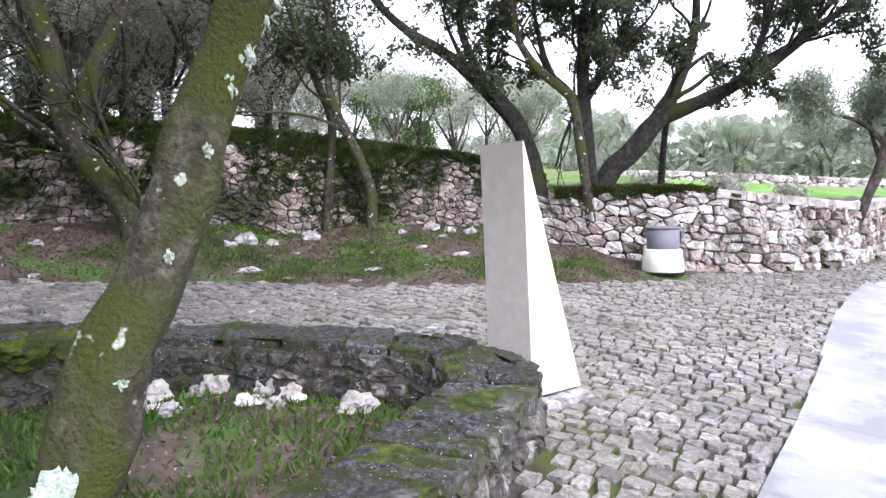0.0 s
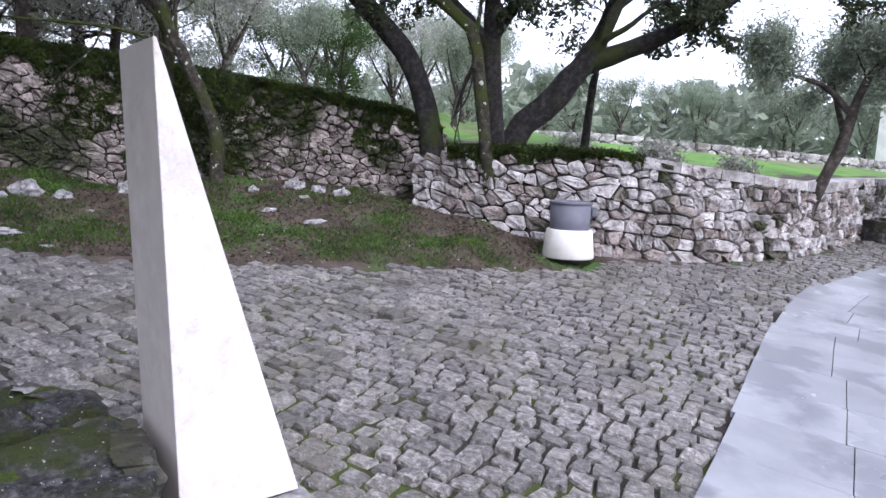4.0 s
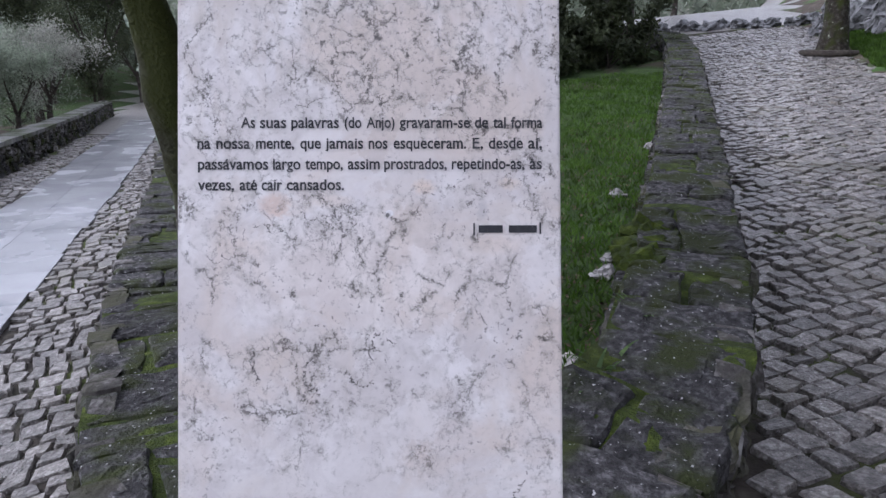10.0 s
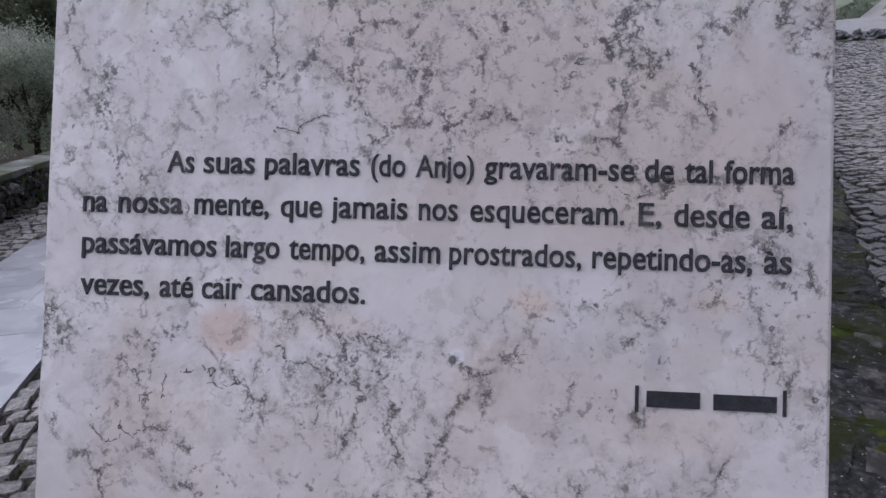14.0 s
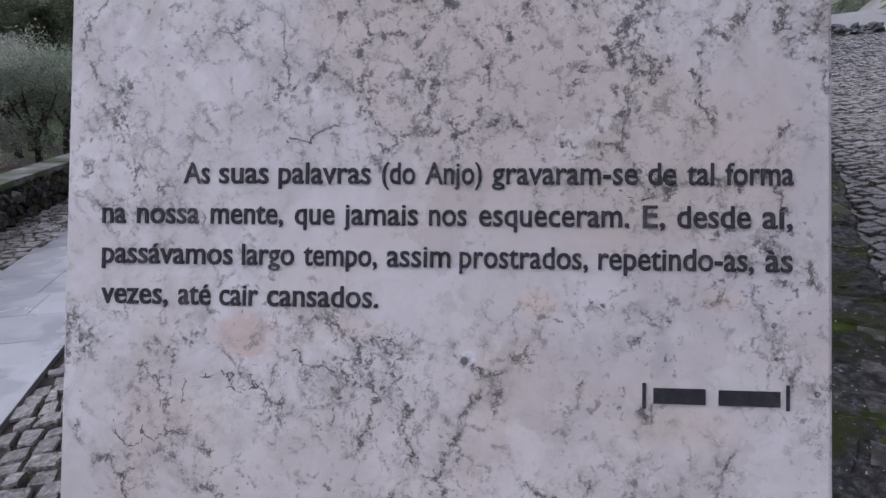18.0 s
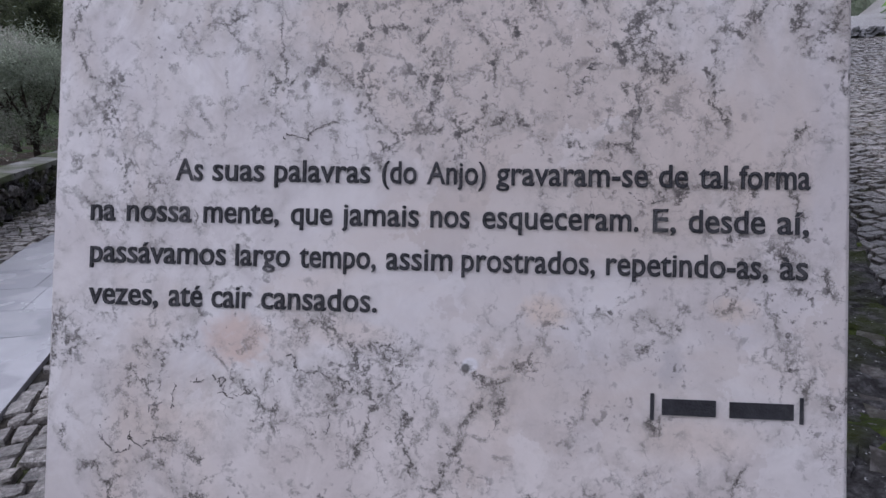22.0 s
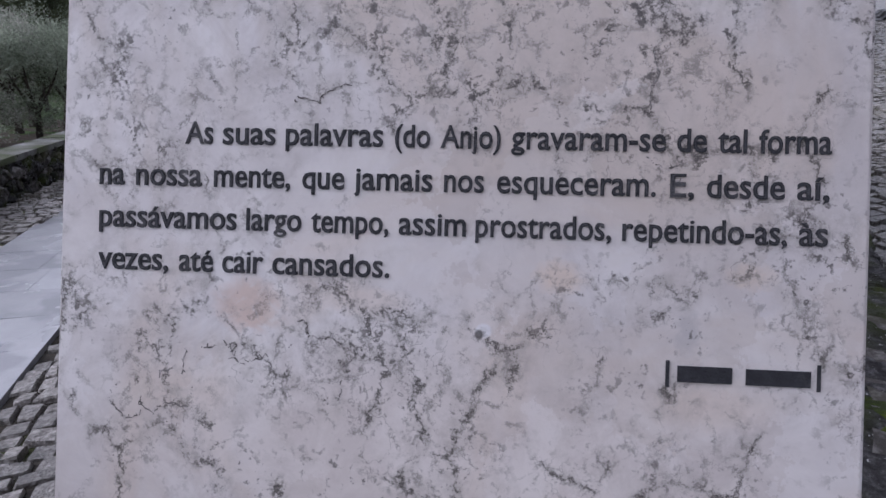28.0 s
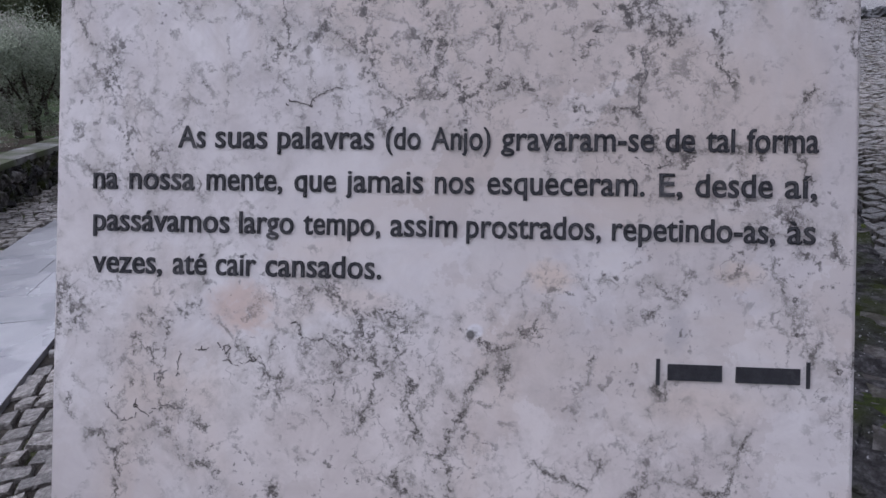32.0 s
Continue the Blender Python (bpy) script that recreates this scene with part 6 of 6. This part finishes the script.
under(part("soil_ring", lathe(bmesh.new(), [(0.62, -0.05), (0.62, 0.055), (0.56, 0.07)], 28, (8.3, 13.7, gz)), M_core, None, "dark round soil bed"), ring_tree)


# ---- bed behind the kerb ----
KI = [(x, y, lo, hi) for x, y, lo, hi in KERB_IN]
rubble_wall("kerb_inner", KI, 0.5, chain_len(KI) - 1.0, 0.13, "rough pale rubble on the inner side of the kerb", 1, thick=0.05, mats=[M_kerb_side, M_kerb, M_kerb], seed=12, foot=0.0, core=False)
brng = np.random.default_rng(17)
for k in range(26):
    s = brng.uniform(9.0, 15.5)
    i = min(int(s / 0.5) + 8, len(KI) - 1)
    x, y = KI[i][0] + brng.normal(0, 0.1), KI[i][1] + brng.normal(0, 0.12) + 0.06
    if inside_isle([(x, y)])[0]:
        rock(x, y, brng.uniform(0.04, 0.09), brng.uniform(0.04, 0.08), brng.uniform(0.03, 0.06), 120 + k, "rough pale stone at the foot of the kerb", "rock", "stones in the bed", sink=0.2)


for k, (x, y, a, b, c) in enumerate(((0.50, 1.65, 0.10, 0.12, 0.09), (0.17, 1.40, 0.12, 0.16, 0.09), (0.88, 2.36, 0.08, 0.12, 0.10), (0.52, 1.95, 0.07, 0.09, 0.05), (0.42, 1.80, 0.06, 0.07, 0.06), (0.72, 2.40, 0.05, 0.13, 0.03), (0.62, 1.78, 0.08, 0.09, 0.10), (0.75, 2.05, 0.07, 0.10, 0.11))):
    rock(x, y, a * 0.75, b * 0.75, c * 0.8, 160 + k, "pale grey rough stone at the foot of the kerb", "rock", "stones in the bed", M_wall_pale, sink=0.2)
for k, (x, y, a) in enumerate(((1.22, 3.02, 0.16), (1.16, 2.78, 0.11), (1.32, 3.3, 0.12))):
    ob = rock(x, y, a, a * 1.2, 0.10, 180 + k, "bright green moss cushion on the kerb", "moss_cushion", "moss cushions on the kerb", M_moss_bright)
    ob["category"] = "moss"
    ob.location.z = float(paved(x, y)) + 0.38


def fern(x, y, z, seed):
    rng = np.random.default_rng(seed)
    v, f = [], []
    for _ in range(9):
        a = rng.uniform(0, 6.28)
        L = rng.uniform(0.12, 0.26)
        for j in range(6):
            t0, t1 = j / 6, (j + 1) / 6
            pts = []
            for t in (t0, t1):
                w = 0.014 * (1 - t) + 0.002
                c = (x + math.cos(a) * L * 0.7 * t, y + math.sin(a) * L * 0.7 * t, z + L * (1.1 * t - 0.55 * t * t))
                pts += [(c[0] - math.sin(a) * w, c[1] + math.cos(a) * w, c[2]), (c[0] + math.sin(a) * w, c[1] - math.cos(a) * w, c[2])]
            k = len(v)
            v += pts
            f.append((k, k + 1, k + 3, k + 2))
    return tagged(pydata("fern", v, f, M_leaf_bush), "small green fern growing from the kerb stones", "plant", "ferns on the kerb")


for k, (x, y, z) in enumerate(((0.62, 1.62, 0.40), (0.70, 1.75, 0.42), (0.25, 1.05, 0.36), (0.98, 2.2, 0.42), (0.45, 1.35, 0.34), (1.2, 2.9, 0.45), (0.55, 1.5, 0.36))):
    fern(x, y, z, 140 + k)


# ---- grass, clover and fallen leaves ----
def scatter(n, box, keep, rng):
    x0, y0, x1, y1 = box
    P = np.stack([rng.uniform(x0, x1, n), rng.uniform(y0, y1, n)], 1)
    P = P[keep(P)]
    return np.c_[P, height(P)]


def patch(P, seed, scale):
    return np.array([noise.noise(Vector((p[0] * scale, p[1] * scale, seed))) for p in P])


def blades(name, P, size, rng, material, label, flat=0.5):
    n = len(P)
    a = rng.uniform(0, 6.28, n)
    s = size * rng.uniform(0.5, 1.4, n)
    side = np.stack([np.cos(a), np.sin(a), np.zeros(n)], 1) * (s * 0.16)[:, None]
    tip = np.stack([rng.normal(0, flat, n), rng.normal(0, flat, n), np.ones(n)], 1) * s[:, None]
    V = np.stack([P - side, P + side, P + tip], 1).reshape(-1, 3)
    F = np.arange(n * 3).reshape(-1, 3)
    return tagged(pydata(name, V.tolist(), F.tolist(), material), label, "grass", kind="stuff")


def on_bank(P):
    de, _, _ = chain_near(P, EDGE)
    dw, _, _ = chain_near(P, WALLS)
    return (de > 0.05) & (dw < -0.05)


def in_bed(P):
    di, _, _ = chain_near(P, ISLE)
    return inside_isle(P) & (np.abs(di) > 0.5)


grng = np.random.default_rng(33)
P = scatter(340000, (2.0, -5.5, 8.5, 8.0), on_bank, grng)
w = patch(P, 2.0, 0.75) + 0.5 * patch(P, 5.0, 2.3)
need = 0.11 + 0.10 * np.clip(P[:, 1] - 1.4, 0, 3) - 0.10 * np.cos(P[:, 1] * 0.9 + 0.5) + grng.normal(0, 0.13, len(P))
edge_off = chain_near(P[:, :2], EDGE)[0]
need += 0.42 * np.exp(-(edge_off / 0.5) ** 2) * np.clip(P[:, 1] + 3.0, 0.3, 1) - 0.14 * np.exp(-((edge_off - 0.95) / 0.35) ** 2)
P1 = P[(w > need) | (grng.random(len(P)) < 0.03)]
blades("bank_grass", P1, 0.034, grng, M_grass, "short bright green grass on the bank")
P = scatter(150000, (-4.0, 0.5, 5.5, 13.0), in_bed, grng)
w = patch(P, 9.0, 0.9) + 0.5 * patch(P, 6.0, 2.3) + 0.12
blades("bed_grass", P[(w > 0.0) | (P[:, 1] > 5) | ((P[:, 1] > 1.8) & (P[:, 0] > 0.3)) | (grng.random(len(P)) < 0.05)], 0.05, grng, M_grass, "short green grass in the kerbed bed")
P = scatter(60000, (7.2, 8.6, 10.0, 16.0), lambda q: (chain_near(q, EDGE)[0] > 0.1) & (chain_near(q, EDGE)[0] < 2.0), grng)
blades("far_grass", P, 0.09, grng, M_grass, "green grass below the rock outcrop")


def litter(name, P, size, rng, material, label):
    n = len(P)
    a = rng.uniform(0, 6.28, n)
    s = size * rng.uniform(0.5, 1.4, n)
    u = np.stack([np.cos(a), np.sin(a), rng.normal(0, 0.35, n)], 1) * s[:, None]
    w = np.stack([-np.sin(a), np.cos(a), rng.normal(0, 0.35, n)], 1) * (s * 0.45)[:, None]
    P = P + (0, 0, 0.006)
    V = np.stack([P - u, P + w, P + u, P - w], 1).reshape(-1, 3)
    return tagged(pydata(name, V.tolist(), np.arange(n * 4).reshape(-1, 4).tolist(), material), label, "leaf litter", kind="stuff")


litter("leaf_litter", scatter(120000, (2.0, -5.5, 8.5, 8.0), on_bank, grng), 0.019, grng, M_litter, "brown fallen oak leaves on the bank")
litter("bed_litter", scatter(26000, (-4.0, 0.5, 4.5, 9.0), in_bed, grng), 0.020, grng, M_litter, "brown fallen leaves in the bed")
P = scatter(1600, (2.0, -5.5, 8.5, 6.0), on_bank, grng)
litter("stone_chips", P, 0.022, grng, M_rock, "small pale stone chips on the bank")


def tufts(cover, per_face, label):
    """Short moss shoots that stand on a moss cover."""
    me = cover.data
    co = np.empty(len(me.vertices) * 3)
    me.vertices.foreach_get("co", co)
    co = co.reshape(-1, 3)
    quad = np.array([tuple(p.vertices) for p in me.polygons])
    quad = quad[np.hypot(co[quad[:, 0], 0] - 5.5, co[quad[:, 0], 1] + 0.5) < 7.5]
    quad = np.repeat(quad, per_face, axis=0)
    u, v = grng.random((2, len(quad), 1))
    a, b, c, d = (co[quad[:, k]] for k in range(4))
    P = a * (1 - u) * (1 - v) + b * u * (1 - v) + c * u * v + d * (1 - u) * v
    P = P + grng.normal(0, 0.008, P.shape)
    n = len(P)
    tip = grng.normal(0, 0.016, (n, 3)) + (-0.006, 0, 0.012)
    side = grng.normal(0, 0.007, (n, 3))
    V = np.stack([P - side, P + side, P + tip], 1).reshape(-1, 3)
    ob = under(pydata("moss_shoots", V.tolist(), np.arange(n * 3).reshape(-1, 3).tolist(), M_moss_tuft, None, label), cover)
    ob.matrix_parent_inverse = Matrix.Identity(4)
    ob["kind"] = "stuff"


tufts(moss_high, 26, "short dark green moss shoots")
tufts(moss_low, 26, "short dark green moss shoots")


def moss_face(wall, chain, s0, s1, side, count, label):
    """Thin dark moss that clings to the stones of a wall's face in ragged patches, thickest towards the top."""
    S, T = grng.uniform(s0, s1, count), grng.random(count) ** 1.5
    V = []
    for sv, tv in zip(S, T):
        p, d, (lo, hi) = chain_at(chain, float(sv))
        deep = math.exp(-((p[1] + 1.9) / 0.9) ** 2)
        h = hi - tv * (hi - lo) * (0.62 + 0.38 * deep)
        w = noise.noise(Vector((sv * 1.1, h * 1.6, 4.0))) + 0.6 * noise.noise(Vector((sv * 4.3, h * 4.3, 9.0)))
        if w < -0.30 + 0.55 * tv - 0.5 * deep:
            continue
        nrm = np.array([-d[1], d[0]]) * side
        q = p + nrm * grng.uniform(0.0, 0.05)
        c = np.array([q[0], q[1], h])
        a, b = grng.normal(0, 0.017, 3), grng.normal(0, 0.017, 3)
        out = np.array([nrm[0], nrm[1], grng.normal(-0.2, 0.5)]) * grng.uniform(0.004, 0.022)
        V += [c + a, c + b, c + out]
    ob = under(pydata("moss_shoots", [tuple(v) for v in V], np.arange(len(V)).reshape(-1, 3).tolist(), M_moss_tuft, None, label), wall)
    ob["kind"] = "stuff"


moss_face(wall_high, WALL, wl - 11.0, wl - 0.1, -1, 170000, "dark thin moss clinging to the stones")


# ---- paving, last for its many pieces ----
def build_slabs():
    path = tagged(new("slab_path"), "strip of pale grey smooth stone slabs, damp in places", "path", kind="structure")
    total, s, row = chain_len(SLAB), 0.0, 0
    size = 0.6
    me = bpy.data.meshes.new("slab")
    bm = bmesh.new()
    bmesh.ops.create_cube(bm, size=1)
    for q in bm.verts:
        q.co = (q.co.x * (size - 0.002), q.co.y * (size - 0.002), q.co.z * 0.06 - 0.03)
    bmesh.ops.bevel(bm, geom=[e for e in bm.edges if all(w.co.z > -0.01 for w in e.verts)], offset=0.002, segments=1, affect="EDGES")
    bm.to_mesh(me)
    bm.free()
    me.materials.append(M_slab)
    srng = np.random.default_rng(19)
    slip, split = 0.0, 0.6
    while s < total - 0.3:
        p, d, _ = chain_at(SLAB, s + size / 2)
        if row % 2 == 0 or srng.random() < 0.3:
            slip, split = srng.uniform(-0.03, 0.03), srng.uniform(0.5, 0.7)
        west = np.array([d[1], -d[0]])
        for col in range(2):
            wide = (split, 2 * size - split)[col]
            c = p + west * ((split / 2, split + wide / 2)[col] + slip)
            ob = new("slab", me)
            ob.parent = path
            e = 0.05
            gx = float(paved(c[0] + e, c[1]) - paved(c[0] - e, c[1])) / (2 * e)
            gy = float(paved(c[0], c[1] + e) - paved(c[0], c[1] - e)) / (2 * e)
            slope = Vector((-gx, -gy, 1)).normalized()
            ax = Vector((west[0], west[1], gx * west[0] + gy * west[1])).normalized()
            ay = slope.cross(ax)
            rot = Matrix((ax, ay, slope)).transposed().to_4x4()
            ob.matrix_world = Matrix.Translation((c[0], c[1], float(paved(c[0], c[1])) + 0.037)) @ rot @ Matrix.Diagonal((wide / size, 1, 1, 1))
        s += size
        row += 1
    return path


build_slabs()


def build_cobbles():
    rng = np.random.default_rng(77)
    pav = tagged(new("pavement"), "uneven grey stone setts with mossy joints", "pavement", kind="structure")
    a = math.radians(21)
    dx, dy = np.array([math.cos(a), math.sin(a)]), np.array([-math.sin(a), math.cos(a)])
    cand = []
    v = -26.0
    while v < 24.0:
        row = rng.uniform(0.105, 0.145)
        u = -16 + rng.uniform(0, 0.2)
        while u < 16:
            w = rng.uniform(0.095, 0.165)
            cand.append((u, v, w, row))
            u += w
        v += row
    C = np.array(cand)
    wave = 0.05 * np.sin(C[:, 0] * 0.9 + C[:, 1] * 0.35) + 0.02 * np.sin(C[:, 0] * 2.3)
    mid = (C[:, :1] + C[:, 2:3] / 2) * dx + (C[:, 1:2] + C[:, 3:4] / 2 + wave[:, None]) * dy
    ok = np.zeros(len(C), bool)
    for k in range(0, len(C), 8000):
        P = mid[k:k + 8000]
        de, _, _ = chain_near(P, EDGE)
        dv, _, _ = chain_near(P, WEST)
        ds, _, _ = chain_near(P, SLAB)
        di, _, _ = chain_near(P, ISLE)
        on_slab = (ds < 0.0) & (ds > -1.22)
        far = (P[:, 1] > 18) | (P[:, 1] < -17)
        ok[k:k + 8000] = (de < -0.02 + rng.normal(0, 0.05, len(P))) & (dv > 0.08) & ~on_slab & ~(inside_isle(P)) & (np.abs(di) > 0.07) & ~far & ~((np.abs(P[:, 0]) < 0.26) & (P[:, 1] > -0.18) & (P[:, 1] < 0.5))
    C, mid, wave = C[ok], mid[ok], wave[ok]
    near = np.argsort(np.hypot(mid[:, 0] - 1.2, mid[:, 1] + 0.5))[:300]
    is_part = np.zeros(len(C), bool)
    is_part[near] = True
    pale = {int(np.hypot(mid[:, 0] - a, mid[:, 1] - b).argmin()) for a, b in ((1.77, -0.32), (1.83, 2.23), (1.68, 2.10))}
    XY, UP = [], []
    for i in range(len(C)):
        u, v, w, h = C[i]
        g, gu = rng.uniform(0.003, 0.0085), rng.uniform(0.006, 0.013)
        up = rng.normal(0, 0.0075)
        tx, ty = rng.normal(0, 0.075, 2)
        q = []
        for cu, cv in ((u + gu, v + g), (u + w - gu, v + g), (u + w - gu, v + h - g), (u + gu, v + h - g)):
            bend = noise.noise_vector(Vector((cu * 5.5, cv * 5.5, 0))) * 0.026 + noise.noise_vector(Vector((cu * 0.8, cv * 0.8, 7))) * 0.12 + noise.noise_vector(Vector((cu * 11, cv * 11, 3))) * 0.015
            r = rng.normal(0, 0.0065, 2)
            q.append(np.array([cu + r[0] + bend.x, cv + r[1] + bend.y + wave[i]]))
        c = sum(q) / 4
        ring = []
        for k in range(4):
            a0, b0 = q[k], q[(k + 1) % 4]
            a1, b1 = rng.uniform(0.03, 0.14), rng.uniform(0.86, 0.97)
            ring += [a0 + (b0 - a0) * a1, a0 + (b0 - a0) * b1]
        for f, z in ((1.0, -0.035), (0.975, 0.010), (0.88, 0.024)):
            for r in ring:
                o = (r - c) * f
                XY.append((c + o)[0] * dx + (c + o)[1] * dy)
                UP.append(z + up + (o[0] * tx + o[1] * ty if z > 0 else 0) + (rng.normal(0, 0.0025) if f < 0.95 else 0))
    XY = np.array(XY)
    XYZ = np.c_[XY, paved(XY[:, 0], XY[:, 1]) + np.array(UP)]
    form = [(b * 8 + k, b * 8 + (k + 1) % 8, b * 8 + 8 + (k + 1) % 8, b * 8 + 8 + k) for b in range(2) for k in range(8)] + [tuple(range(16, 24))]
    V, F = [], []
    for i in range(len(C)):
        verts = XYZ[i * 24:i * 24 + 24].tolist()
        if is_part[i]:
            pale_one = i in pale
            pydata("sett", verts, form, M_white_cobble if pale_one else M_cobble, pav, "pale white stone sett" if pale_one else "")
        else:
            n0 = len(V)
            V += verts
            F += [tuple(j + n0 for j in f) for f in form]
    ob = pydata("setts", V, F, M_cobble, pav)
    ob["kind"] = "stuff"
    return pav


build_cobbles()
